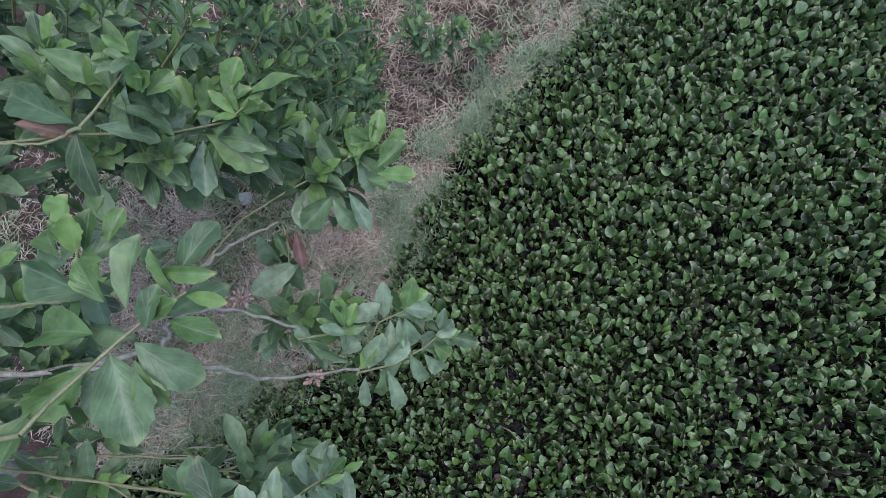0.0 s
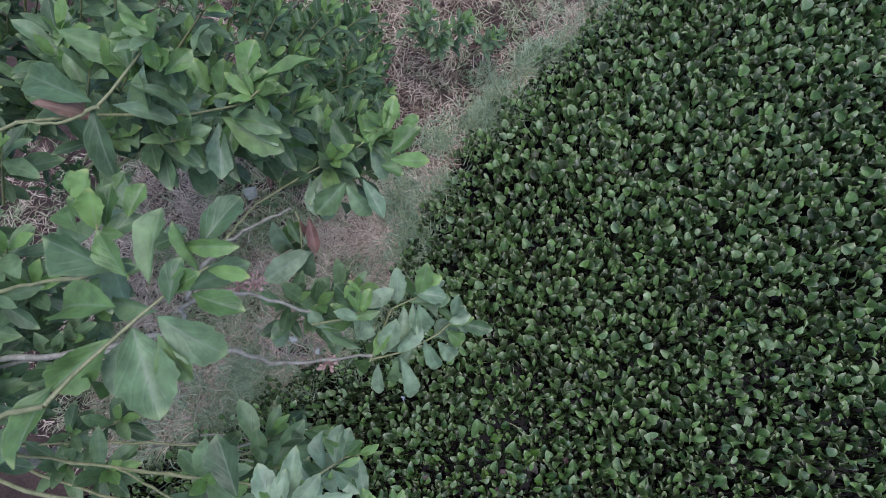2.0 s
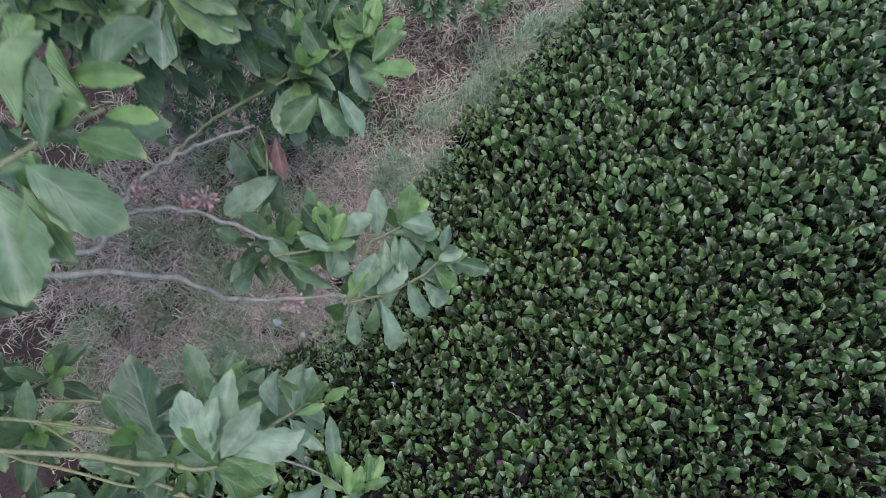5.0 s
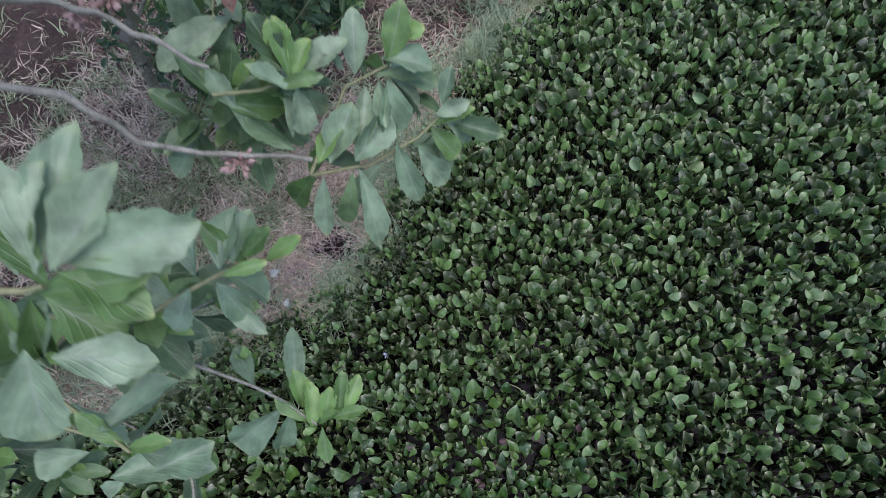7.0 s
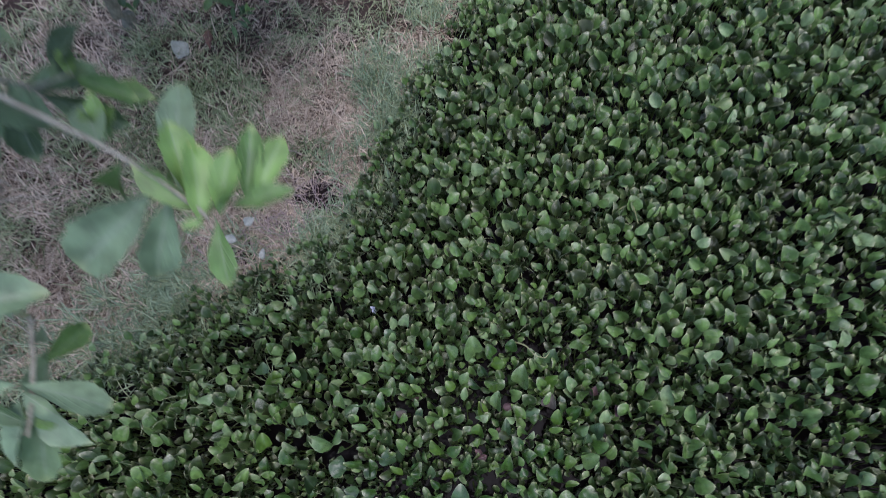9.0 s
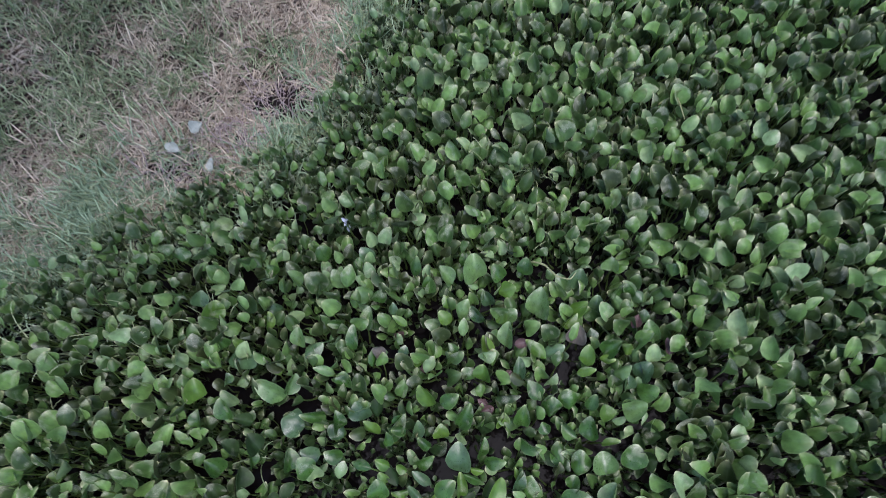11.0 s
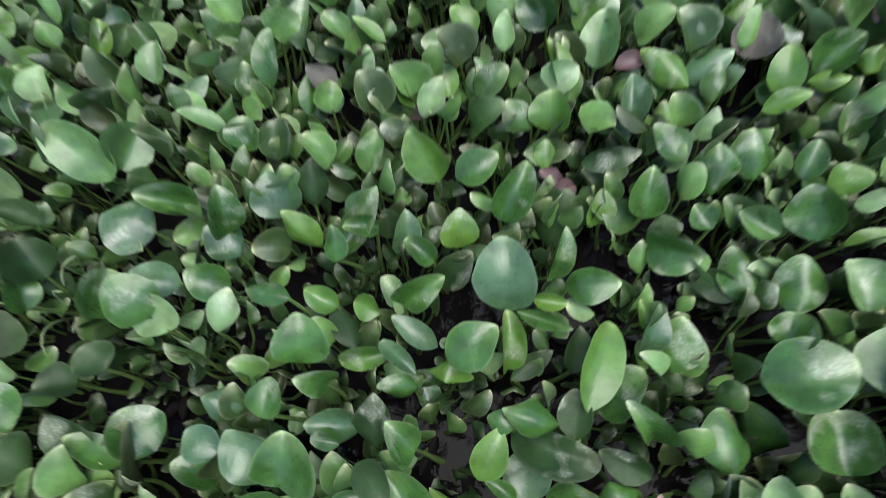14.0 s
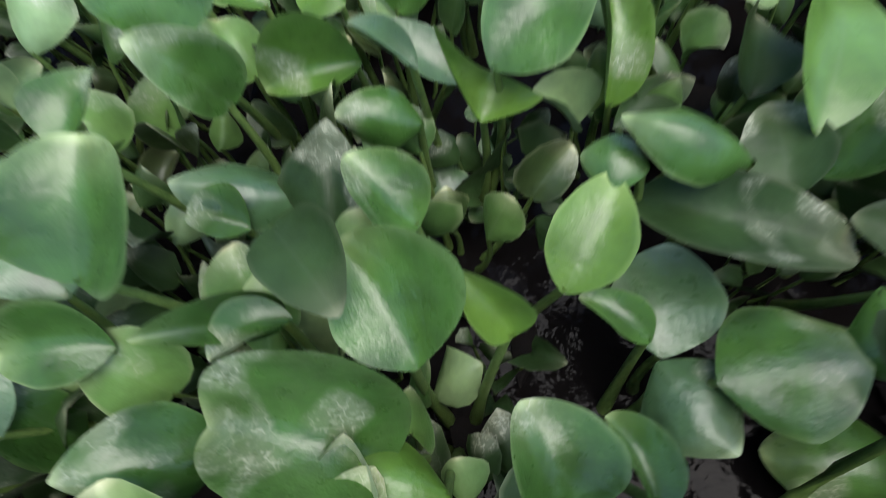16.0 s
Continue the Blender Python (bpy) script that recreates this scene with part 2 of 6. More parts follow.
def blade(length, width, rows, cols, bend, cup, wave, tipped, phase, oval=0.2, twist=0.0):
    """A leaf blade along +y with its face up: outline from a rounded oval (tipped 0) to a lance with a point (tipped 1)."""
    v = (1 - np.cos(np.pi * np.arange(rows) / (rows - 1))) / 2
    if tipped > 0.5:
        half = np.sin(np.pi * np.clip(v, 0, 1) ** (1.22 + 0.12 * np.sin(phase))) ** (0.36 + 0.52 * tipped) + 0.012
    else:
        round_ = 2 * np.sqrt(np.clip(v * (1 - v), 0, 1)) * (1 + oval * (0.5 - v))
        spade = np.sin(np.pi * np.clip(v, 0, 1) ** 0.80) ** 0.92 * 1.02
        half = (round_ + (spade - round_) * 2 * tipped) * (1 - np.exp(-(v + 0.02) / 0.11) * 0.55) + 0.004
    s = np.linspace(-1, 1, cols)
    theta = bend * v**1.3
    step = np.diff(v, prepend=0) * length
    y, z = np.cumsum(np.cos(theta) * step), -np.cumsum(np.sin(theta) * step)
    hw = half * width / 2
    ripple = 1 + ((0.04 * np.sin(v * 17 + phase) + 0.24 * np.clip(2.6 * v - 0.9, 0, 1) * ((6.5 * v + phase) % 1.0) - 0.08) if tipped > 0.5 else 0.012 * np.sin(v * 24 + phase))[:, None] * np.abs(s)[None] ** 2
    x = hw[:, None] * s[None] * ripple
    uneven = 1 + (0.9 * np.sin(2.3 * phase) * np.sign(s) if tipped <= 0.5 else 0 * s)
    lift = cup * width * (uneven[None] * s[None] ** 2) * (half[:, None] ** 1.2) + wave * width * np.sin(v[:, None] * 9 + phase + 2 * np.sign(s)[None]) * np.abs(s)[None] ** 1.5 * np.sin(np.pi * v)[:, None]
    if tipped > 0.5:
        lift = lift + 0.17 * width * np.abs(s)[None] ** 0.9 * half[:, None]
    x, lift = x * np.cos(twist * v)[:, None] - lift * np.sin(twist * v)[:, None], lift * np.cos(twist * v)[:, None] + x * np.sin(twist * v)[:, None]
    curl = np.cos(np.clip(np.abs(cup) * 1.2, 0, 1))
    ct, st = np.cos(theta)[:, None], np.sin(theta)[:, None]
    verts = np.stack([x * (curl if abs(twist) < 0.01 else 1.0), y[:, None] + lift * st, z[:, None] + lift * ct], -1).reshape(-1, 3)
    uv = np.stack(np.broadcast_arrays(s[None] / 2 + 0.5, v[:, None]), -1).reshape(-1, 2)
    return verts, grid_faces(rows, cols), uv


def tube(points, radii, sides=6):
    """A round stalk along points, tapered by radii."""
    p = np.asarray(points, float)
    d = np.gradient(p, axis=0)
    d /= np.linalg.norm(d, axis=1)[:, None] + 1e-9
    ref = np.where(np.abs(d[:, 2:3]) > 0.9, [[1.0, 0, 0]], [[0, 0, 1.0]])
    a = np.cross(d, ref)
    a /= np.linalg.norm(a, axis=1)[:, None] + 1e-9
    b = np.cross(d, a)
    ang = np.linspace(0, 2 * np.pi, sides, endpoint=False)
    r = np.asarray(radii, float)[:, None, None]
    ring = p[:, None] + r * (np.cos(ang)[None, :, None] * a[:, None] + np.sin(ang)[None, :, None] * b[:, None])
    verts = ring.reshape(-1, 3)
    uv = np.stack(np.broadcast_arrays(np.linspace(0, 1, sides)[None], np.linspace(0, 1, len(p))[:, None]), -1).reshape(-1, 2)
    return verts, grid_faces(len(p), sides, True), uv


def bow(a, b, sag=0.0, n=7, side=0.0):
    """Points from a to b on a curve: sag lifts its middle, side swings it."""
    a, b = np.asarray(a, float), np.asarray(b, float)
    t = np.linspace(0, 1, n)[:, None]
    k = 4 * t * (1 - t)
    d = b - a
    swing = np.array([-d[1], d[0], 0.0])
    return a + d * t + k * np.array([0, 0, sag]) + k * side * swing


def facing(base, way, up):
    """Columns for a leaf at base along way, its face towards up."""
    y = np.asarray(way, float)
    y = y / np.linalg.norm(y)
    x = np.cross(y, up)
    x = x / (np.linalg.norm(x) + 1e-9)
    z = np.cross(x, y)
    return np.stack([x, y, z], 1), np.asarray(base, float)


def laid(shape, place):
    turn, base = place
    return shape[0] @ turn.T + base, shape[1], shape[2]


def joined(shapes):
    """Many shapes as one."""
    start, vs, fs, us = 0, [], [], []
    for v, f, u in shapes:
        vs.append(v), fs.append(f + start), us.append(u)
        start += len(v)
    return np.concatenate(vs), np.concatenate(fs), np.concatenate(us)


def part(name, shape, mat, parent, label=""):
    ob = new(name, mesh_of(name, *shape, mat))
    ob.parent = parent
    if label:
        ob["label"] = label
    return ob


# ---- the lie of the land ----
SHORE = np.array([(60, 62), (7, 9.2), (2.7, 5.1), (1.47, 3.8), (1.1, 3.41), (0.74, 3.03), (0.46, 2.68), (0.27, 2.47), (0.06, 2.1), (-0.09, 1.72), (-0.14, 1.45), (-0.25, 1.14),
                  (-0.41, 0.94), (-0.62, 0.83), (-0.9, 0.69), (-1.13, 0.49), (-1.42, 0.34), (-1.83, 0.13), (-3, -0.8), (-8, -5), (-60, -50)], float)


def inland(x, y):
    """Metres from the shore, more than 0 on the bank and less over the pond."""
    p = np.stack([np.asarray(x, float), np.asarray(y, float)], -1)
    a, b = SHORE[:-1], SHORE[1:]
    d = b - a
    t = np.clip(((p[..., None, :] - a) * d).sum(-1) / (d * d).sum(-1), 0, 1)
    off = p[..., None, :] - (a + t[..., None] * d)
    far = np.hypot(off[..., 0], off[..., 1])
    k = far.argmin(-1)
    dk, ok = d[k], np.take_along_axis(off, k[..., None, None], -2)[..., 0, :]
    side = dk[..., 0] * ok[..., 1] - dk[..., 1] * ok[..., 0]
    return far.min(-1) * np.where(side < 0, 1, -1)


def ease(a, b, x):
    t = np.clip((x - a) / (b - a), 0, 1)
    return t * t * (3 - 2 * t)


def lie(x, y):
    d = inland(x, y)
    bumps = 0.018 * np.sin(7.1 * x + 2 * y) * np.sin(6.3 * y - 1.7 * x) + 0.010 * np.sin(17 * x) * np.sin(19 * y + 1)
    return -0.35 + 0.37 * ease(-0.25, 0.04, d) + 0.36 * ease(0.05, 1.3, d) + 0.25 * ease(1.3, 6, d) + bumps * ease(0.0, 0.3, d)


line = np.linspace(-1, 1, 241)
spread = 3.2 * line + 80 * np.sign(line) * np.abs(line) ** 7
gx, gy = np.meshgrid(spread - 0.4, spread + 1.5, indexing="ij")
gverts = np.stack([gx, gy, lie(gx, gy)], -1).reshape(-1, 3)
ground = new("ground", mesh_of("ground", gverts, grid_faces(241, 241)[:, ::-1], None, SOIL))
tagged(ground, "brown earth bank sloping down to the pond", "ground", kind="structure")
for p in ground.data.polygons[:1]:
    if p.normal.z < 0:
        ground.data.flip_normals()

wx, wy = np.meshgrid(np.linspace(-80, 80, 17), np.linspace(-80, 80, 17), indexing="ij")
water = new("water", mesh_of("water", np.stack([wx, wy, 0 * wx], -1).reshape(-1, 3), grid_faces(17, 17)[:, ::-1], None, WATER))
if water.data.polygons[0].normal.z < 0:
    water.data.flip_normals()
tagged(water, "still black pond water under floating plants", "water", kind="structure")

# ---- water hyacinth ----


def hyacinth_plan(rng, big=1.0):
    """The leaves of one plant: stalk points, blade size and how it is held."""
    leaves, turn = [], rng.uniform(0, 6.28)
    count = rng.integers(6, 9)
    for k in range(count):
        age = k / (count - 1)
        turn += 2.4 + rng.uniform(-0.4, 0.4)
        lean = radians(6 + 30 * age + rng.uniform(-6, 8))
        height = big * (0.075 + 0.075 * (1 - abs(age - 0.3)) + rng.uniform(-0.055, 0.03))
        out = np.array([np.cos(turn), np.sin(turn), 0.0])
        foot = out * 0.008
        top = out * np.tan(lean) * height + np.array([0, 0, height])
        held = radians(4 + 34 * age + rng.uniform(-10, 22))
        way = out * 0.85 * np.sin(held) + np.array([-0.04, 0.26, np.cos(held)])
        twist = rng.uniform(-0.5, 0.5)
        side = np.array([-out[1], out[0], 0.0])
        face = -out * 0.75 * np.cos(held) + np.array([0, -0.62, np.sin(held) + 0.25]) + side * twist
        size = big * rng.uniform(0.045, 0.065) * (0.72 + 0.28 * np.sin(np.pi * min(1, age + 0.25)))
        leaves.append(dict(foot=foot, top=top, bulge=out * 0.012, way=way, face=face, length=size * rng.uniform(1.18, 1.5), width=size * rng.uniform(0.84, 1.04),
                           bend=rng.uniform(-0.1, 1.2), cup=rng.choice([0.3, 0.45, 0.6, -0.28, -0.42]), wave=rng.uniform(0.01, 0.08), twist=rng.normal(0, 0.35), phase=rng.uniform(0, 6), tip=rng.uniform(0.0, 0.34)))
    return leaves


def stalk_shape(leaf, rings, sides):
    t = np.linspace(0, 1, rings)[:, None]
    p = leaf["foot"] * (1 - t) + leaf["top"] * t + np.sin(np.pi * t) * leaf["bulge"]
    p = p - np.array([0, 0, 0.03]) * (1 - t)
    r = 0.0042 - 0.0020 * t[:, 0] + 0.0012 * np.exp(-((t[:, 0] - 0.2) / 0.16) ** 2)
    return tube(p, r, sides)


def blade_shape(leaf, rows, cols):
    return laid(blade(leaf["length"], leaf["width"], rows, cols, leaf["bend"], leaf["cup"], leaf["wave"], leaf["tip"], leaf["phase"], 0.2, leaf["twist"]), facing(leaf["top"] - 0.004 * leaf["way"], leaf["way"], leaf["face"]))


rng = np.random.default_rng(5)
PLANS = [hyacinth_plan(rng) for _ in range(22)]

# plants round the spot where the camera comes down, leaf by leaf
YOUNG_BLADE = leaf_material(
    "young_hyacinth_leaf",
    [(0.0, (0.076, 0.17, 0.024)), (1.0, (0.118, 0.22, 0.033))],
    0.33, 46.0, (0.36, 0.46, 0.17), 0.5, 0.14, 0.35, 0.55, 0.004, 0.08, 1.8)
BLUE_BLADE = leaf_material(
    "bluish_hyacinth_leaf",
    [(0.0, (0.046, 0.098, 0.038)), (1.0, (0.078, 0.148, 0.058))],
    0.31, 46.0, (0.33, 0.41, 0.23), 0.4, 0.10, 0.4, 0.6, 0.004, 0.06, 1.8)
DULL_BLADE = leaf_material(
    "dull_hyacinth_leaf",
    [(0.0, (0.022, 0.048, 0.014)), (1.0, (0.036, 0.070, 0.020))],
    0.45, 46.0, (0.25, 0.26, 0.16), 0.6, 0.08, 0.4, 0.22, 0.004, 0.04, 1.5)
BRIGHT_BLADE = leaf_material(
    "bright_hyacinth_leaf",
    [(0.0, (0.034, 0.090, 0.016)), (1.0, (0.062, 0.145, 0.026))],
    0.31, 46.0, (0.36, 0.45, 0.20), 0.8, 0.11, 0.45, 0.55, 0.004, 0.06, 1.8)
PALE_BLADE = leaf_material(
    "pale_hyacinth_leaf",
    [(0.0, (0.090, 0.18, 0.050)), (1.0, (0.145, 0.25, 0.078))],
    0.31, 46.0, (0.38, 0.47, 0.25), 0.4, 0.10, 0.4, 0.6, 0.004, 0.05, 1.8)
GREY_BLADE = leaf_material(
    "grey_hyacinth_leaf",
    [(0.0, (0.11, 0.095, 0.075)), (1.0, (0.15, 0.135, 0.105))],
    0.6, 46.0, (0.3, 0.28, 0.22), 0.6, 0.08, 0.4, 0.3, 0.004, 0.05, 1.2)
hrng = np.random.default_rng(8)
ROSETTES = []


def rosette(x, y):
    plant = new("water_hyacinth")
    plant.location = (x, y, 0)
    tagged(plant, "tall glossy green water hyacinth with chewed leaf blades", "water plant", "water hyacinths on the pond")
    return plant


def held(plant, at, heading, rise, length, width, look_=0, roll=0, cup=0.2, bend=0.3):
    """One leaf of a plant: where its blade begins, the way it points, its size, how it is rolled, cupped and bent. look_: 1 young, 2 bluish, 3 dull and dark, 4 bright, 5 pale, 6 grey and withered."""
    a, r = radians(heading), radians(rise)
    way = np.array([np.cos(a) * np.cos(r), np.sin(a) * np.cos(r), np.sin(r)])
    at = np.array(at)
    for q in (0.0, 0.5, 0.9):
        ROSETTES.append((at[0] + plant.location.x + q * length * way[0], at[1] + plant.location.y + q * length * way[1]))
    turn, _ = facing((0, 0, 0), way, (0, -0.35, 0.9))
    bend, cup = 1.9 * bend + hrng.uniform(-0.15, 0.25), 1.65 * cup
    face = turn[:, 2] * np.cos(radians(roll)) + turn[:, 0] * np.sin(radians(roll))
    way = way * np.cos(0.43 * bend) + face * np.sin(0.43 * bend)
    foot = np.array([at[0] * 0.2, at[1] * 0.2, 0.0])
    leaf = dict(foot=foot, top=at, bulge=np.array([hrng.uniform(-0.01, 0.01), hrng.uniform(-0.005, 0.012), 0]), way=way, face=face, length=length * (1.05 + 0.06 * bend**2), width=width, bend=bend,
                cup=cup, wave=hrng.uniform(0.02, 0.07), twist=hrng.normal(0, 0.2), phase=hrng.uniform(0, 6), tip=hrng.uniform(0.12, 0.4))
    part("stalk", stalk_shape(leaf, 8, 8), PETIOLE, plant)
    part("leaf", blade_shape(leaf, 27, 15), (HYACINTH, YOUNG_BLADE, BLUE_BLADE, DULL_BLADE, BRIGHT_BLADE, PALE_BLADE, GREY_BLADE)[look_], plant,
         ("", "pale young blade", "bluish grey-green blade", "dull dark green blade", "", "pale grey-green blade", "grey withered blade")[look_])


plant = rosette(-0.634, 0.463)
held(plant, (0.000, 0.000, 0.125), 80, 39, 0.052, 0.068, 4, 16, -0.15, 0.1)
plant = rosette(1.022, 0.472)
held(plant, (0.000, 0.000, 0.125), 60, 51, 0.042, 0.077, 5, -30, -0.15, 0.4)
plant = rosette(-0.470, 0.405)
held(plant, (0.000, 0.000, 0.125), 155, 54, 0.065, 0.062, 5, 15, 0.35, 0.1)
plant = rosette(-0.487, 0.276)
held(plant, (-0.032, 0.016, 0.125), 82, 34, 0.058, 0.057, 2, 15, 0.20, 0.1)
held(plant, (0.032, -0.016, 0.125), 87, 37, 0.055, 0.065, 1, 13, 0.30, 0.2)
plant = rosette(-0.366, 0.434)
held(plant, (0.000, 0.000, 0.125), 141, 53, 0.054, 0.040, 5, 36, 0.35, 0.5)
plant = rosette(0.913, 0.459)
held(plant, (0.003, 0.000, 0.125), 4, 35, 0.053, 0.035, 1, -12, -0.15, 0.3)
held(plant, (-0.003, -0.000, 0.125), 89, 46, 0.050, 0.061, 5, -32, 0.20, 0.2)
plant = rosette(0.971, 0.326)
held(plant, (0.030, 0.021, 0.125), 135, 7, 0.051, 0.042, 2, -32, -0.15, 0.3)
held(plant, (-0.025, 0.042, 0.125), 82, 44, 0.049, 0.071, 4, -18, 0.35, 0.2)
held(plant, (0.030, -0.049, 0.125), 90, 38, 0.046, 0.037, 2, -21, -0.15, 0.3)
held(plant, (-0.036, -0.014, 0.125), 124, 19, 0.067, 0.044, 5, -18, -0.15, 0.4)
plant = rosette(-0.271, 0.417)
held(plant, (0.000, 0.000, 0.125), 134, 51, 0.045, 0.051, 4, 15, 0.20, 0.3)
plant = rosette(1.044, 0.194)
held(plant, (-0.013, 0.023, 0.124), 107, 26, 0.070, 0.055, 5, -22, 0.20, 0.4)
held(plant, (0.013, -0.023, 0.125), 133, -2, 0.041, 0.046, 5, -30, 0.35, 0.2)
plant = rosette(-0.317, 0.288)
held(plant, (-0.038, -0.008, 0.125), 77, 31, 0.061, 0.056, 3, 26, 0.35, 0.1)
held(plant, (0.038, 0.008, 0.125), 137, 49, 0.044, 0.043, 5, 27, 0.35, 0.5)
plant = rosette(-0.091, 0.472)
held(plant, (0.000, 0.000, 0.125), 111, 50, 0.064, 0.062, 4, 14, -0.15, 0.1)
plant = rosette(0.777, 0.388)
held(plant, (0.030, 0.010, 0.125), 94, 42, 0.063, 0.056, 2, -29, 0.30, 0.4)
held(plant, (-0.030, -0.010, 0.125), 116, 33, 0.064, 0.045, 5, 5, 0.30, 0.5)
plant = rosette(-0.386, 0.124)
held(plant, (-0.016, 0.023, 0.125), 131, 48, 0.041, 0.037, 4, 45, 0.35, 0.1)
held(plant, (-0.045, -0.043, 0.125), 163, 48, 0.041, 0.036, 5, 19, -0.15, 0.3)
held(plant, (0.061, 0.020, 0.125), 150, 47, 0.057, 0.033, 1, 19, 0.30, 0.2)
plant = rosette(-0.170, 0.381)
held(plant, (0.000, 0.000, 0.125), 142, 49, 0.071, 0.051, 5, 31, 0.35, 0.2)
plant = rosette(0.709, 0.418)
held(plant, (0.000, 0.000, 0.125), 121, 32, 0.043, 0.034, 5, -28, -0.15, 0.2)
plant = rosette(0.804, 0.308)
held(plant, (0.037, 0.003, 0.125), 76, 43, 0.060, 0.050, 2, 5, 0.30, 0.3)
held(plant, (-0.037, -0.003, 0.125), 25, 37, 0.072, 0.046, 1, 6, 0.30, 0.1)
plant = rosette(0.048, 0.455)
held(plant, (0.025, 0.020, 0.125), 139, 45, 0.063, 0.053, 2, 23, 0.10, 0.5)
held(plant, (-0.025, -0.020, 0.125), 72, 39, 0.055, 0.035, 4, 15, -0.15, 0.3)
plant = rosette(0.614, 0.438)
held(plant, (0.000, 0.000, 0.125), 83, 46, 0.063, 0.057, 4, -6, 0.10, 0.4)
plant = rosette(-0.448, -0.021)
held(plant, (0.000, 0.000, 0.125), 107, 37, 0.070, 0.066, 1, 16, 0.30, 0.4)
plant = rosette(0.907, 0.148)
held(plant, (0.030, 0.022, 0.125), 62, 41, 0.041, 0.038, 1, -8, -0.15, 0.2)
held(plant, (-0.039, 0.023, 0.124), 30, 40, 0.073, 0.058, 4, -11, 0.35, 0.2)
held(plant, (0.061, -0.050, 0.125), 46, 42, 0.063, 0.064, 2, -19, 0.20, 0.5)
held(plant, (-0.052, 0.005, 0.125), -11, 22, 0.050, 0.029, 1, 0, -0.15, 0.5)
plant = rosette(-0.248, 0.249)
held(plant, (0.013, 0.030, 0.125), 133, 48, 0.039, 0.048, 2, 17, 0.10, 0.2)
held(plant, (-0.013, -0.030, 0.125), 86, 34, 0.059, 0.035, 1, 44, 0.35, 0.3)
plant = rosette(0.411, 0.429)
held(plant, (0.002, 0.035, 0.125), 108, 44, 0.054, 0.040, 4, -2, 0.10, 0.5)
held(plant, (0.045, -0.005, 0.124), 105, 43, 0.086, 0.073, 5, -3, 0.35, 0.4)
held(plant, (-0.047, -0.030, 0.125), 135, 36, 0.077, 0.066, 5, 16, 0.30, 0.1)
plant = rosette(-0.044, 0.368)
held(plant, (-0.031, -0.008, 0.125), 96, 44, 0.077, 0.070, 5, 16, 0.30, 0.1)
held(plant, (0.031, 0.008, 0.125), 131, 46, 0.077, 0.060, 5, 19, -0.15, 0.2)
plant = rosette(-0.435, -0.112)
held(plant, (0.000, 0.000, 0.126), 92, 21, 0.054, 0.058, 4, 16, 0.35, 0.3)
plant = rosette(0.937, 0.067)
held(plant, (0.024, -0.003, 0.126), 85, 30, 0.037, 0.029, 5, -11, 0.10, 0.4)
held(plant, (0.026, -0.016, 0.124), 5, 36, 0.068, 0.058, 4, 9, 0.10, 0.4)
held(plant, (-0.003, -0.006, 0.125), 93, 27, 0.046, 0.041, 2, 0, 0.35, 0.2)
held(plant, (-0.046, 0.025, 0.124), 34, 39, 0.073, 0.052, 5, -29, -0.15, 0.4)
plant = rosette(0.530, 0.392)
held(plant, (0.001, 0.024, 0.125), 120, 38, 0.062, 0.056, 4, 12, 0.30, 0.2)
held(plant, (-0.001, -0.024, 0.125), 13, 21, 0.062, 0.054, 1, 15, -0.15, 0.1)
plant = rosette(1.007, -0.115)
held(plant, (0.009, 0.036, 0.124), 164, -29, 0.055, 0.062, 3, 17, 0.35, 0.1)
held(plant, (-0.009, -0.036, 0.125), 172, -32, 0.039, 0.060, 3, 13, 0.30, 0.4)
plant = rosette(-0.356, 0.053)
held(plant, (0.012, 0.027, 0.125), 80, 23, 0.069, 0.067, 2, 46, 0.30, 0.1)
held(plant, (-0.012, -0.027, 0.126), 88, 25, 0.038, 0.049, 5, 48, 0.30, 0.3)
plant = rosette(0.809, 0.206)
held(plant, (0.032, 0.005, 0.125), 114, 24, 0.043, 0.037, 2, -15, -0.15, 0.4)
held(plant, (-0.032, -0.005, 0.125), 78, 38, 0.064, 0.067, 6, -13, 0.20, 0.4)
plant = rosette(0.234, 0.388)
held(plant, (-0.002, 0.035, 0.126), 80, 43, 0.074, 0.040, 4, 17, -0.15, 0.4)
held(plant, (-0.044, -0.012, 0.125), 149, 35, 0.063, 0.038, 3, 0, 0.10, 0.4)
held(plant, (0.046, -0.023, 0.125), 82, 42, 0.063, 0.043, 4, 25, 0.30, 0.1)
plant = rosette(0.712, 0.233)
held(plant, (0.022, 0.021, 0.125), 34, 38, 0.073, 0.042, 1, 13, 0.30, 0.3)
held(plant, (-0.022, -0.021, 0.124), 22, 31, 0.043, 0.046, 3, -3, 0.30, 0.3)
plant = rosette(0.646, 0.297)
held(plant, (0.000, 0.000, 0.125), 74, 42, 0.097, 0.078, 5, 2, 0.30, 0.4)
plant = rosette(0.880, -0.014)
held(plant, (0.036, 0.008, 0.125), 13, 36, 0.078, 0.065, 5, -13, 0.30, 0.1)
held(plant, (-0.036, -0.008, 0.126), 5, 30, 0.051, 0.053, 1, -25, 0.10, 0.2)
plant = rosette(-0.299, -0.088)
held(plant, (-0.041, 0.004, 0.125), 112, 35, 0.074, 0.061, 4, 14, 0.20, 0.3)
held(plant, (0.041, -0.004, 0.125), 173, 40, 0.060, 0.042, 3, 38, 0.30, 0.1)
plant = rosette(0.796, 0.116)
held(plant, (0.014, 0.014, 0.125), 85, 34, 0.069, 0.049, 1, -15, 0.10, 0.4)
held(plant, (-0.014, -0.014, 0.125), 8, 29, 0.062, 0.030, 1, -6, 0.20, 0.2)
plant = rosette(0.096, 0.325)
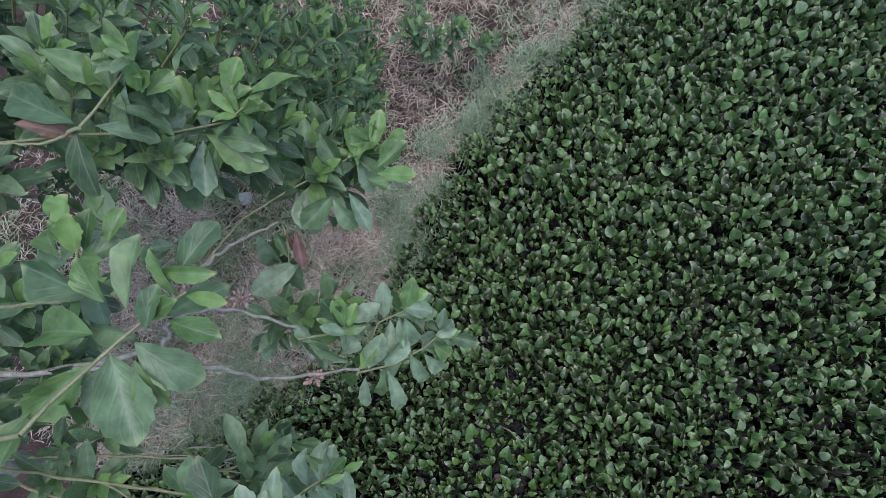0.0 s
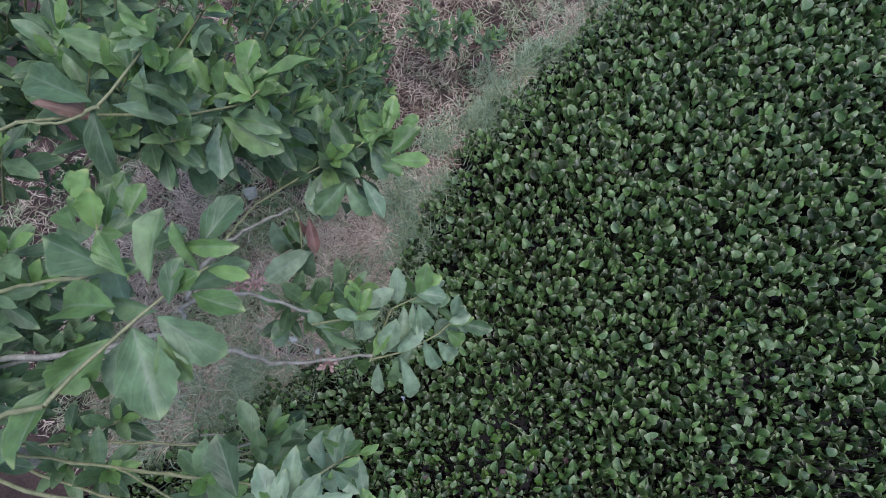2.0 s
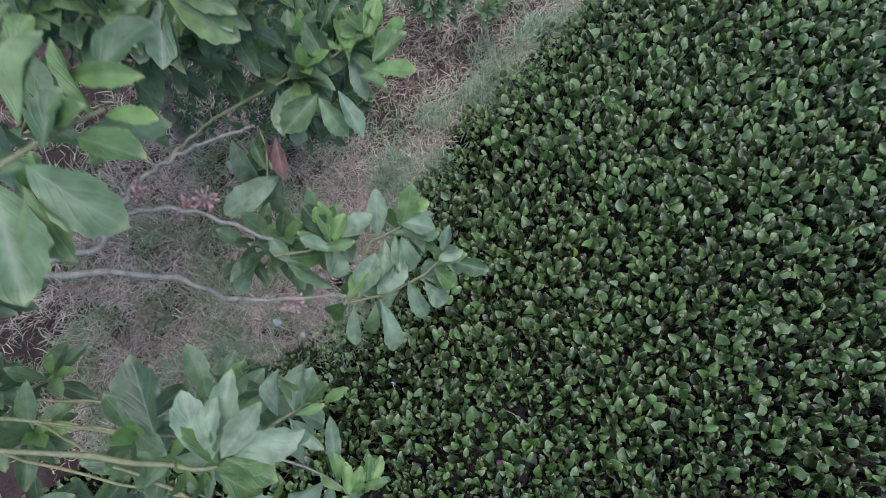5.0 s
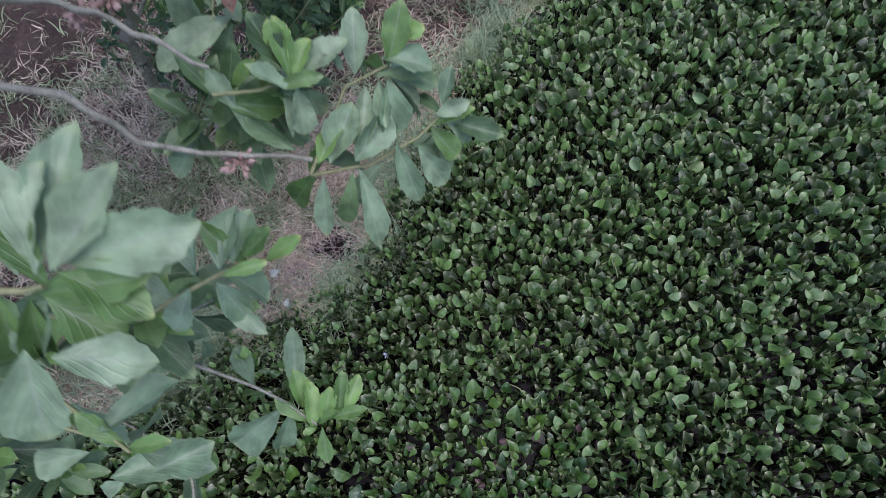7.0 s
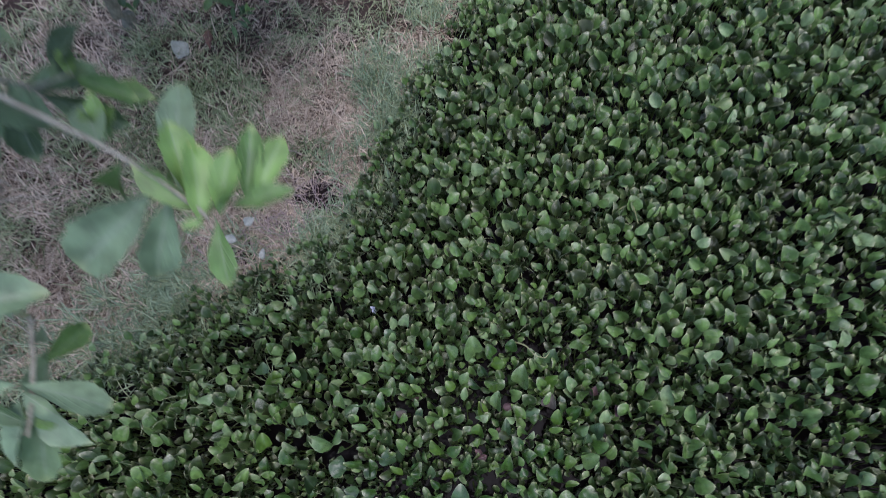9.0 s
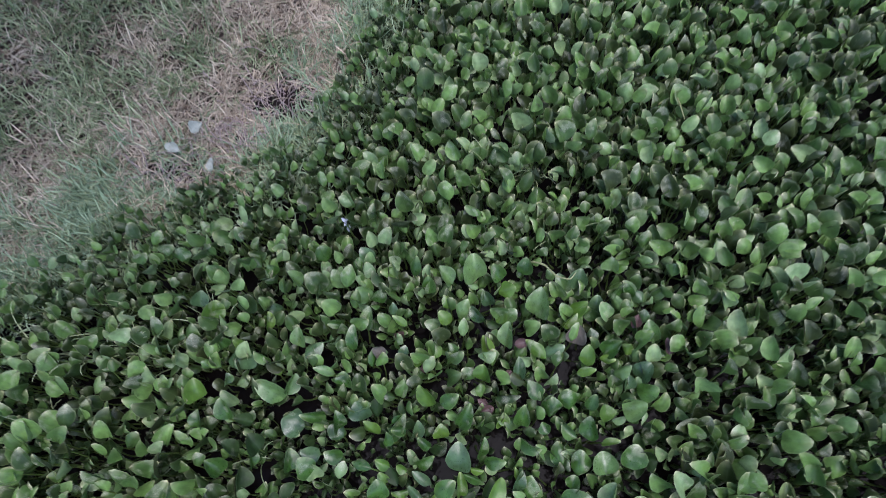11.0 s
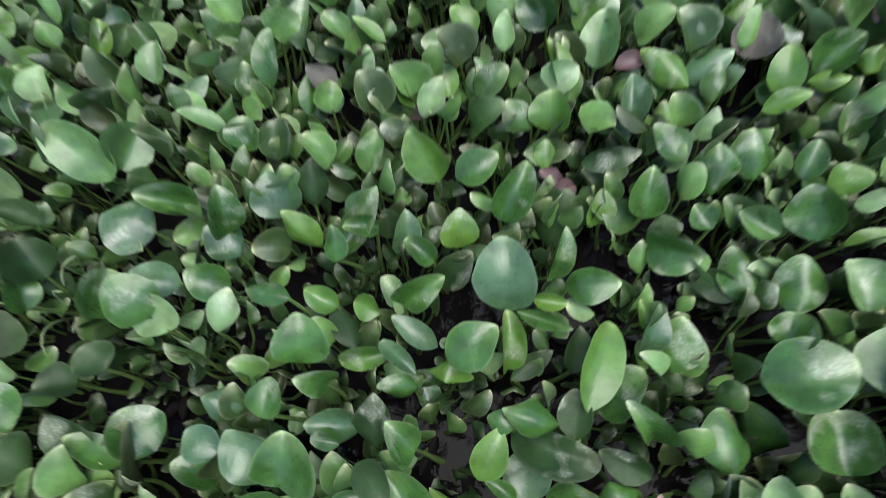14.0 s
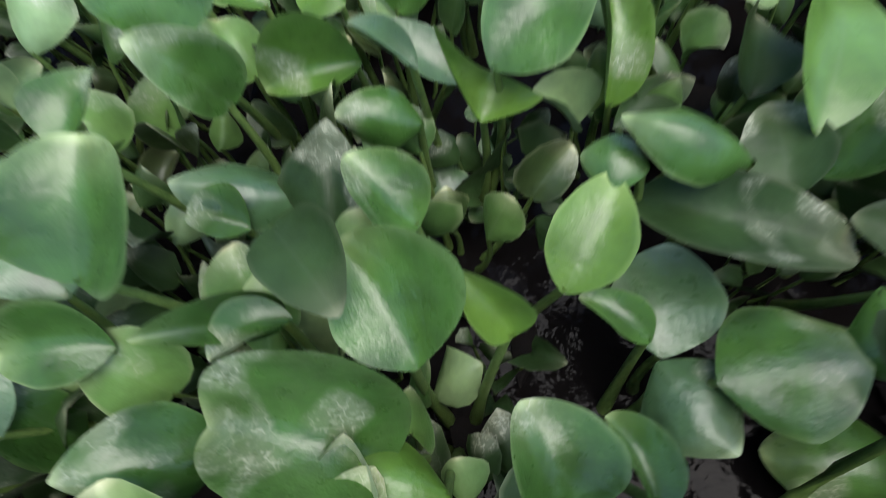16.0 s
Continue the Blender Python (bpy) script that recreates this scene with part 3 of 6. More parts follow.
held(plant, (-0.020, 0.001, 0.125), 137, 41, 0.062, 0.066, 5, 16, 0.10, 0.4)
held(plant, (0.020, -0.001, 0.126), 57, 29, 0.051, 0.043, 4, -2, 0.30, 0.5)
plant = rosette(-0.019, 0.255)
held(plant, (-0.017, 0.015, 0.126), 119, 43, 0.049, 0.038, 4, 23, -0.15, 0.5)
held(plant, (0.017, -0.015, 0.125), -175, 24, 0.055, 0.032, 4, -1, 0.35, 0.4)
plant = rosette(0.513, 0.281)
held(plant, (-0.017, 0.046, 0.125), 124, 33, 0.049, 0.044, 2, -5, 0.35, 0.4)
held(plant, (-0.034, -0.013, 0.124), 142, 23, 0.067, 0.051, 4, -20, 0.35, 0.3)
held(plant, (0.013, -0.019, 0.125), 64, 38, 0.053, 0.036, 1, 17, 0.20, 0.2)
held(plant, (0.039, -0.014, 0.125), 46, 35, 0.057, 0.046, 5, 8, -0.15, 0.4)
plant = rosette(0.956, -0.315)
held(plant, (0.000, 0.000, 0.125), 100, 0, 0.069, 0.072, 5, -18, 0.30, 0.1)
plant = rosette(-0.129, 0.143)
held(plant, (-0.018, 0.022, 0.125), 87, 33, 0.062, 0.053, 5, 20, 0.35, 0.3)
held(plant, (0.018, -0.022, 0.125), 46, 2, 0.073, 0.053, 2, 12, -0.15, 0.1)
plant = rosette(0.891, -0.182)
held(plant, (0.039, 0.008, 0.126), 82, 20, 0.072, 0.077, 4, -22, 0.10, 0.4)
held(plant, (-0.039, -0.008, 0.125), 99, 9, 0.062, 0.074, 5, -6, 0.30, 0.3)
plant = rosette(-0.296, -0.259)
held(plant, (-0.035, 0.009, 0.126), 136, 38, 0.066, 0.059, 4, 52, 0.35, 0.2)
held(plant, (-0.012, -0.057, 0.125), 139, 36, 0.062, 0.063, 3, 18, 0.35, 0.3)
held(plant, (0.036, -0.029, 0.125), 92, 10, 0.065, 0.077, 3, 47, 0.35, 0.2)
held(plant, (0.011, 0.076, 0.125), 150, 41, 0.067, 0.053, 3, 47, 0.20, 0.2)
plant = rosette(-0.299, -0.434)
held(plant, (0.000, 0.000, 0.126), 103, 9, 0.053, 0.074, 4, 17, 0.30, 0.1)
plant = rosette(0.373, 0.280)
held(plant, (-0.012, 0.029, 0.125), 119, 37, 0.050, 0.040, 1, 19, -0.15, 0.5)
held(plant, (0.022, -0.005, 0.125), 59, 35, 0.072, 0.046, 5, 12, -0.15, 0.5)
held(plant, (-0.010, -0.024, 0.125), 138, 29, 0.054, 0.045, 1, -1, 0.10, 0.5)
plant = rosette(-0.171, 0.016)
held(plant, (-0.020, 0.047, 0.125), 107, 36, 0.043, 0.043, 1, 33, -0.15, 0.1)
held(plant, (0.018, -0.015, 0.126), 72, 15, 0.070, 0.062, 5, 29, 0.35, 0.1)
held(plant, (0.001, -0.032, 0.125), 151, 41, 0.107, 0.062, 5, 19, 0.20, 0.5)
plant = rosette(0.677, 0.152)
held(plant, (-0.002, 0.006, 0.125), 19, 29, 0.076, 0.044, 2, -4, -0.15, 0.3)
held(plant, (0.002, -0.006, 0.126), 140, 11, 0.086, 0.044, 1, -22, -0.15, 0.3)
plant = rosette(0.195, 0.260)
held(plant, (-0.023, 0.016, 0.125), 94, 39, 0.049, 0.029, 2, 28, -0.15, 0.2)
held(plant, (0.023, -0.016, 0.124), 154, 29, 0.061, 0.028, 1, 11, 0.10, 0.2)
plant = rosette(0.780, -0.009)
held(plant, (0.032, 0.001, 0.125), 68, 31, 0.054, 0.040, 4, -17, 0.20, 0.2)
held(plant, (-0.032, -0.001, 0.125), 97, 36, 0.067, 0.064, 4, -25, -0.25, 0.5)
plant = rosette(0.807, -0.099)
held(plant, (0.039, -0.008, 0.125), 6, 30, 0.056, 0.028, 1, -29, 0.35, 0.2)
held(plant, (0.003, -0.000, 0.126), 92, 19, 0.071, 0.070, 4, -31, 0.10, 0.3)
held(plant, (-0.042, 0.008, 0.124), 141, -4, 0.054, 0.041, 5, -16, 0.35, 0.2)
plant = rosette(0.064, 0.193)
held(plant, (0.019, 0.038, 0.125), 81, 35, 0.076, 0.052, 5, -2, 0.35, 0.3)
held(plant, (-0.019, -0.038, 0.125), 90, 34, 0.084, 0.043, 4, 0, 0.10, 0.5)
plant = rosette(-0.237, -0.355)
held(plant, (-0.036, 0.023, 0.125), -177, 40, 0.064, 0.052, 3, 24, 0.10, 0.5)
held(plant, (0.036, -0.023, 0.124), 134, 29, 0.077, 0.075, 4, 42, 0.20, 0.2)
plant = rosette(0.852, -0.290)
held(plant, (0.000, 0.000, 0.125), 75, 15, 0.079, 0.080, 5, -37, 0.35, 0.1)
plant = rosette(0.523, 0.166)
held(plant, (0.026, 0.021, 0.125), 80, 36, 0.081, 0.059, 5, -5, 0.30, 0.2)
held(plant, (-0.026, -0.021, 0.125), 109, 30, 0.075, 0.052, 1, 16, 0.30, 0.1)
plant = rosette(-0.223, -0.195)
held(plant, (-0.005, -0.024, 0.125), 103, 21, 0.052, 0.041, 4, 37, 0.35, 0.5)
held(plant, (0.005, 0.024, 0.125), 128, 34, 0.064, 0.061, 3, 27, 0.35, 0.1)
plant = rosette(0.757, -0.367)
held(plant, (0.030, -0.010, 0.125), 88, 3, 0.065, 0.066, 4, -32, 0.35, 0.4)
held(plant, (-0.030, 0.010, 0.042), 109, 31, 0.068, 0.083, 4, -24, -0.30, 0.6)
plant = rosette(0.006, 0.055)
held(plant, (-0.016, 0.016, 0.124), 171, 31, 0.073, 0.032, 5, 28, 0.10, 0.3)
held(plant, (0.016, -0.016, 0.125), 80, 38, 0.047, 0.054, 4, 22, 0.20, 0.4)
plant = rosette(0.675, -0.007)
held(plant, (-0.013, 0.027, 0.125), 128, 12, 0.066, 0.051, 4, -5, 0.10, 0.1)
held(plant, (0.013, -0.027, 0.125), 91, 38, 0.070, 0.062, 4, -21, -0.25, 0.5)
plant = rosette(0.592, 0.078)
held(plant, (0.000, 0.000, 0.124), 90, 30, 0.072, 0.034, 2, -7, 0.35, 0.4)
plant = rosette(0.738, -0.196)
held(plant, (0.028, -0.001, 0.125), 81, 17, 0.072, 0.062, 4, -32, -0.15, 0.1)
held(plant, (-0.010, 0.016, 0.109), 104, 6, 0.076, 0.065, 4, -15, -0.20, 0.7)
held(plant, (0.007, -0.039, 0.126), 70, 17, 0.039, 0.044, 4, -18, 0.30, 0.5)
held(plant, (-0.025, 0.025, 0.103), 143, -19, 0.066, 0.040, 3, -12, 0.10, 0.4)
plant = rosette(-0.120, -0.405)
held(plant, (-0.032, -0.013, 0.125), 161, 33, 0.064, 0.058, 3, 15, -0.15, 0.5)
held(plant, (0.032, 0.013, 0.125), 144, 26, 0.062, 0.056, 3, 30, 0.30, 0.1)
plant = rosette(0.117, 0.101)
held(plant, (0.000, 0.000, 0.125), 91, 31, 0.059, 0.034, 4, 31, -0.15, 0.2)
plant = rosette(0.638, -0.097)
held(plant, (0.045, 0.014, 0.125), 122, 7, 0.038, 0.036, 4, -20, 0.20, 0.1)
held(plant, (-0.010, -0.000, 0.113), 102, 24, 0.035, 0.045, 3, -19, -0.10, 0.5)
held(plant, (-0.035, -0.014, 0.118), -25, 21, 0.065, 0.059, 4, 10, 0.20, 0.6)
plant = rosette(0.244, 0.123)
held(plant, (-0.032, 0.009, 0.125), 74, 28, 0.045, 0.036, 2, -7, 0.10, 0.2)
held(plant, (0.032, -0.009, 0.125), 106, 32, 0.049, 0.040, 1, 5, 0.35, 0.3)
plant = rosette(-0.059, -0.080)
held(plant, (-0.031, -0.015, 0.110), 170, 21, 0.074, 0.089, 2, 3, -0.10, 0.4)
held(plant, (0.031, 0.015, 0.125), -176, 39, 0.079, 0.040, 4, 19, 0.40, 0.4)
plant = rosette(0.377, 0.127)
held(plant, (0.000, 0.000, 0.125), 102, 32, 0.060, 0.042, 4, 21, 0.30, 0.5)
plant = rosette(-0.113, -0.304)
held(plant, (-0.016, -0.009, 0.125), -161, 31, 0.045, 0.053, 3, 15, 0.35, 0.2)
held(plant, (0.016, 0.009, 0.125), 140, 28, 0.040, 0.052, 3, 47, 0.10, 0.1)
plant = rosette(0.715, -0.280)
held(plant, (0.000, 0.000, 0.125), 9, 23, 0.094, 0.082, 4, -10, 0.10, 0.4)
plant = rosette(0.500, 0.042)
held(plant, (-0.023, 0.030, 0.125), 90, 44, 0.054, 0.061, 1, -7, 0.15, 0.4)
held(plant, (0.023, -0.030, 0.125), 6, 13, 0.079, 0.036, 3, 14, 0.10, 0.3)
plant = rosette(-0.069, -0.229)
held(plant, (-0.036, 0.005, 0.125), 99, 17, 0.062, 0.057, 4, 23, 0.35, 0.4)
held(plant, (0.036, -0.005, 0.160), 130, 42, 0.065, 0.063, 4, 26, 0.10, 0.4)
plant = rosette(0.077, 0.022)
held(plant, (0.000, 0.000, 0.125), 95, 28, 0.055, 0.047, 3, 14, 0.35, 0.4)
plant = rosette(0.573, -0.061)
held(plant, (0.027, 0.001, 0.108), 78, 38, 0.069, 0.050, 4, -4, 0.30, 0.3)
held(plant, (-0.027, -0.001, 0.091), 89, 49, 0.050, 0.046, 1, -3, 0.20, 0.3)
plant = rosette(0.664, -0.385)
held(plant, (0.000, 0.000, 0.125), 90, 1, 0.071, 0.063, 4, 8, -0.15, 0.5)
plant = rosette(-0.027, -0.396)
held(plant, (-0.014, -0.009, 0.125), 157, 27, 0.070, 0.041, 4, 48, 0.10, 0.1)
held(plant, (0.014, 0.009, 0.108), 139, 17, 0.066, 0.068, 4, 29, 0.15, 0.3)
plant = rosette(0.021, -0.161)
held(plant, (-0.043, -0.018, 0.128), 176, 27, 0.062, 0.047, 2, 5, 0.10, 0.4)
held(plant, (0.028, -0.021, 0.131), 172, 26, 0.058, 0.050, 4, 5, 0.15, 0.4)
held(plant, (0.015, 0.039, 0.096), 146, 32, 0.060, 0.055, 2, 11, -0.10, 0.3)
plant = rosette(0.062, -0.081)
held(plant, (-0.036, -0.015, 0.117), 94, 49, 0.068, 0.051, 4, 33, 0.30, 0.4)
held(plant, (0.036, 0.015, 0.109), 113, 38, 0.066, 0.074, 2, 14, 0.10, 0.4)
plant = rosette(0.574, -0.434)
held(plant, (0.004, -0.042, 0.040), 173, -7, 0.075, 0.058, 4, 20, -0.20, 0.5)
held(plant, (-0.004, 0.042, 0.134), 155, 2, 0.057, 0.036, 3, 5, 0.20, 0.4)
plant = rosette(0.599, -0.246)
held(plant, (0.020, -0.022, 0.100), 81, 29, 0.069, 0.069, 4, -21, -0.10, 0.4)
held(plant, (-0.010, -0.004, 0.109), 76, 31, 0.063, 0.040, 2, 0, 0.20, 0.4)
held(plant, (-0.010, 0.026, 0.116), 102, 20, 0.038, 0.018, 1, 12, 0.30, 0.2)
plant = rosette(0.332, -0.012)
held(plant, (0.015, 0.004, 0.124), 24, 17, 0.065, 0.049, 4, 11, 0.10, 0.4)
held(plant, (-0.015, -0.004, 0.125), 126, 37, 0.080, 0.060, 1, -3, 0.10, 0.4)
plant = rosette(0.168, -0.081)
held(plant, (-0.020, 0.025, 0.124), 91, 37, 0.067, 0.044, 3, 34, -0.20, 0.4)
held(plant, (-0.014, -0.026, 0.098), 148, 39, 0.071, 0.044, 1, 6, -0.20, 0.4)
held(plant, (0.034, 0.001, 0.148), 37, 14, 0.050, 0.031, 4, 15, -0.20, 0.4)
plant = rosette(0.537, -0.349)
held(plant, (0.043, -0.003, 0.125), 137, 49, 0.069, 0.027, 4, 13, 0.40, 0.8)
held(plant, (-0.008, 0.031, 0.097), 42, 33, 0.074, 0.059, 4, -17, 0.10, 0.4)
held(plant, (-0.006, -0.053, 0.124), -68, -1, 0.048, 0.054, 4, 8, -0.25, 0.5)
held(plant, (-0.029, 0.025, 0.145), 71, -5, 0.110, 0.051, 1, -1, 0.10, 0.4)
plant = rosette(0.454, -0.106)
held(plant, (0.025, 0.017, 0.065), 71, 47, 0.088, 0.076, 3, -7, -0.15, 0.3)
held(plant, (0.024, -0.051, 0.122), 78, 47, 0.070, 0.040, 4, 5, 0.30, 0.3)
held(plant, (-0.049, 0.034, 0.125), 58, 33, 0.082, 0.046, 4, 11, 0.30, 0.4)
plant = rosette(0.133, -0.453)
held(plant, (-0.027, -0.028, 0.125), 135, 30, 0.056, 0.048, 2, 33, 0.10, 0.4)
held(plant, (-0.017, -0.025, 0.077), 136, 64, 0.068, 0.036, 4, 44, 0.20, 0.3)
held(plant, (0.033, 0.014, 0.142), -170, 11, 0.051, 0.035, 4, 16, 0.25, 0.4)
held(plant, (0.012, 0.038, 0.154), 131, 13, 0.068, 0.055, 2, 26, -0.10, 0.3)
plant = rosette(0.079, -0.378)
held(plant, (-0.019, -0.029, 0.076), 176, 33, 0.058, 0.046, 4, 21, 0.20, 0.5)
held(plant, (0.010, -0.012, 0.159), 151, 6, 0.046, 0.042, 2, 24, 0.10, 0.4)
held(plant, (0.009, 0.042, 0.111), 168, 23, 0.050, 0.042, 2, 16, -0.15, 0.4)
plant = rosette(0.446, -0.199)
held(plant, (0.045, 0.021, 0.141), 1, 15, 0.065, 0.045, 4, 2, 0.10, 0.4)
held(plant, (0.005, 0.001, 0.156), -8, -2, 0.039, 0.027, 1, 4, 0.30, 0.3)
held(plant, (-0.015, -0.017, 0.156), -20, 9, 0.066, 0.026, 4, 3, 0.35, -0.4)
held(plant, (-0.034, -0.005, 0.136), 92, 30, 0.087, 0.075, 2, -4, 0.12, 0.5)
plant = rosette(0.415, -0.462)
held(plant, (-0.002, -0.033, 0.152), 116, 0, 0.037, 0.018, 4, 36, 0.30, 0.6)
held(plant, (-0.029, -0.036, 0.144), 121, 19, 0.047, 0.046, 4, 10, 0.20, 0.6)
held(plant, (0.022, 0.030, 0.089), -54, 6, 0.053, 0.058, 2, -6, -0.15, 0.4)
held(plant, (0.009, 0.039, 0.115), 149, 14, 0.039, 0.018, 4, 31, 0.20, 0.4)
plant = rosette(0.222, -0.121)
held(plant, (0.018, 0.029, 0.133), -169, 22, 0.047, 0.030, 4, -8, 0.30, 0.4)
held(plant, (0.045, 0.009, 0.088), 77, 40, 0.063, 0.037, 2, 32, 0.20, 0.3)
held(plant, (-0.031, -0.015, 0.125), 60, 21, 0.107, 0.040, 4, 14, 0.30, -0.3)
held(plant, (-0.033, -0.023, 0.136), 92, 39, 0.049, 0.026, 4, 33, 0.20, 0.2)
plant = rosette(0.450, -0.432)
held(plant, (0.011, -0.009, 0.107), 18, 5, 0.069, 0.069, 4, -21, -0.10, 0.2)
held(plant, (-0.011, 0.009, 0.089), 82, 1, 0.063, 0.057, 2, -9, 0.05, 0.3)
plant = rosette(0.454, -0.348)
held(plant, (0.039, -0.006, 0.133), 87, 2, 0.055, 0.040, 3, -13, 0.10, 0.3)
held(plant, (0.019, 0.004, 0.146), 169, 21, 0.066, 0.040, 4, -3, -0.30, 0.9)
held(plant, (-0.027, 0.001, 0.120), -19, 4, 0.099, 0.041, 3, 6, 0.30, 0.6)
held(plant, (-0.032, 0.001, 0.148), 162, -4, 0.032, 0.029, 4, 7, -0.10, 0.5)
plant = rosette(0.448, -0.276)
held(plant, (0.051, 0.003, 0.108), 79, 7, 0.056, 0.046, 3, -2, 0.20, 0.4)
held(plant, (-0.022, -0.007, 0.092), 36, -2, 0.064, 0.027, 3, -8, 0.10, 0.3)
held(plant, (-0.028, 0.005, 0.100), 93, 35, 0.073, 0.036, 1, 14, 0.40, 0.6)
plant = rosette(0.328, -0.465)
held(plant, (0.003, -0.033, 0.125), 168, 10, 0.054, 0.032, 1, 25, -0.20, 0.5)
held(plant, (-0.025, -0.019, 0.125), 172, 15, 0.079, 0.057, 4, 24, 0.35, 0.7)
held(plant, (-0.009, 0.018, 0.167), 125, 16, 0.060, 0.043, 4, 24, 0.30, 0.3)
held(plant, (0.030, 0.034, 0.155), 142, 46, 0.042, 0.022, 1, 16, 0.35, 0.3)
plant = rosette(0.334, -0.136)
held(plant, (0.020, 0.026, 0.112), 92, 48, 0.054, 0.052, 1, 0, 0.10, 0.3)
held(plant, (-0.014, -0.005, 0.135), 150, 24, 0.046, 0.031, 4, -2, 0.30, 0.5)
held(plant, (-0.005, -0.022, 0.079), 39, 43, 0.071, 0.046, 3, 3, 0.10, 0.3)
plant = rosette(0.227, -0.438)
held(plant, (0.000, -0.044, 0.125), -164, 31, 0.068, 0.053, 4, 23, -0.25, 0.6)
held(plant, (0.033, 0.009, 0.161), -154, -6, 0.040, 0.021, 4, 41, 0.20, 0.5)
held(plant, (0.019, 0.015, 0.130), -154, 47, 0.068, 0.018, 4, 21, 0.40, 0.3)
held(plant, (-0.051, 0.020, 0.184), 83, 31, 0.060, 0.061, 4, 20, 0.30, 0.4)
plant = rosette(0.188, -0.239)
held(plant, (-0.037, 0.027, 0.180), 168, -10, 0.064, 0.031, 4, 0, -0.20, 0.4)
held(plant, (0.008, 0.037, 0.124), 160, 21, 0.047, 0.033, 1, 4, 0.20, 0.3)
held(plant, (-0.006, -0.050, 0.185), 93, 38, 0.058, 0.062, 4, 18, 0.10, 0.5)
held(plant, (0.036, -0.015, 0.116), 118, -4, 0.070, 0.041, 3, 22, -0.10, 0.3)
plant = rosette(0.190, -0.343)
held(plant, (-0.047, -0.005, 0.182), 82, 8, 0.042, 0.039, 4, 20, 0.25, 0.5)
held(plant, (0.017, 0.035, 0.154), -164, 68, 0.061, 0.033, 4, 22, 0.20, 0.3)
held(plant, (0.030, -0.030, 0.137), 175, 14, 0.032, 0.021, 4, 34, 0.30, 0.2)
plant = rosette(0.349, -0.388)
held(plant, (0.037, -0.013, 0.127), 66, 19, 0.061, 0.040, 1, 1, 0.12, 0.3)
held(plant, (-0.037, 0.013, 0.147), 141, 30, 0.047, 0.040, 4, 13, 0.35, 0.3)
plant = rosette(0.282, -0.230)
held(plant, (0.001, 0.036, 0.108), 25, 34, 0.070, 0.041, 4, 5, 0.30, 0.6)
held(plant, (-0.030, 0.016, 0.133), 158, 0, 0.036, 0.033, 1, 2, 0.20, 0.3)
held(plant, (0.043, -0.015, 0.094), 151, 21, 0.069, 0.032, 2, 4, 0.10, 0.2)
held(plant, (-0.014, -0.036, 0.135), -167, -4, 0.058, 0.030, 1, 1, 0.45, 0.4)
plant = rosette(0.257, -0.374)
held(plant, (0.002, -0.022, 0.184), -48, 10, 0.055, 0.035, 3, -29, 0.15, 0.2)
held(plant, (0.011, 0.001, 0.134), 95, 18, 0.060, 0.041, 3, 30, -0.25, 0.4)
held(plant, (-0.012, 0.021, 0.130), -177, 24, 0.066, 0.040, 2, 12, -0.25, 0.3)
plant = rosette(0.332, -0.294)
held(plant, (0.019, 0.017, 0.144), 38, 16, 0.070, 0.055, 4, -2, 0.10, 0.4)
held(plant, (0.011, 0.002, 0.116), 78, 15, 0.030, 0.061, 1, 0, 0.45, -0.2)
held(plant, (-0.006, -0.020, 0.040), 124, 19, 0.042, 0.032, 2, 7, 0.10, 0.1)
held(plant, (-0.024, 0.002, 0.162), 138, -5, 0.057, 0.022, 2, 17, 0.35, 0.3)
plant = rosette(0.308, -0.305)
held(plant, (0.000, 0.000, 0.129), -174, 20, 0.048, 0.034, 4, 6, -0.20, 0.5)

FLOWER = (-0.021, 0.600, 0.18)
ROSETTES.append((FLOWER[0], FLOWER[1] - 0.03))

# where the plants stand: a jittered lattice on the pond side of the shore
STEP = 0.094
cols_, rows_ = np.meshgrid(np.arange(-51, 83), np.arange(-38, 91), indexing="ij")
px = cols_ * STEP + (rows_ % 2) * STEP / 2 + rng.uniform(-0.042, 0.042, cols_.shape)
py = rows_ * STEP * 0.88 + rng.uniform(-0.042, 0.042, cols_.shape)
px, py = px.ravel(), py.ravel()
keep = (inland(px, py) < -0.015 + 0.06 * np.sin(9 * px) * np.sin(8 * py)) & (inland(px, py) > -7.5)
px, py = px[keep], py[keep]
order = np.argsort((np.hypot((px - 0.33) / 1.15, (py - 0.15) / 1.0)))
px, py = px[order], py[order]
spin = rng.uniform(-35, 35, len(px))
scale_ = rng.uniform(0.82, 1.16, len(px)) * (1 - 0.4 * ease(-0.55, 0.0, inland(px, py)))
kind_ = rng.integers(0, len(PLANS), len(px))
near_tall = np.min(np.hypot(px[:, None] - np.array(ROSETTES)[None, :, 0], py[:, None] - np.array(ROSETTES)[None, :, 1]), 1)
scale_ = scale_ * np.where(near_tall < 0.042, 0.66 + 0.14 * ease(-0.1, 0.1, py), np.where(near_tall < 0.07, 0.84 + 0.08 * ease(-0.1, 0.1, py), 1.0))
bare = (np.hypot(px - FLOWER[0], py - FLOWER[1] + 0.03) < 0.055) | (np.hypot(px - 0.50, py + 0.44) < 0.075) | ((near_tall < 0.06) & (rng.uniform(0, 1, len(px)) < 0.12 - 0.08 * ease(-0.1, 0.1, py))) | (np.hypot((px - 0.40) / 0.06, (py + 0.40) / 0.09) < 1) | (np.hypot(px - 0.55, py + 0.34) < 0.06) | (np.hypot(px - 0.37, py + 0.27) < 0.045) | (np.hypot(px - 0.69, py + 0.34) < 0.05)
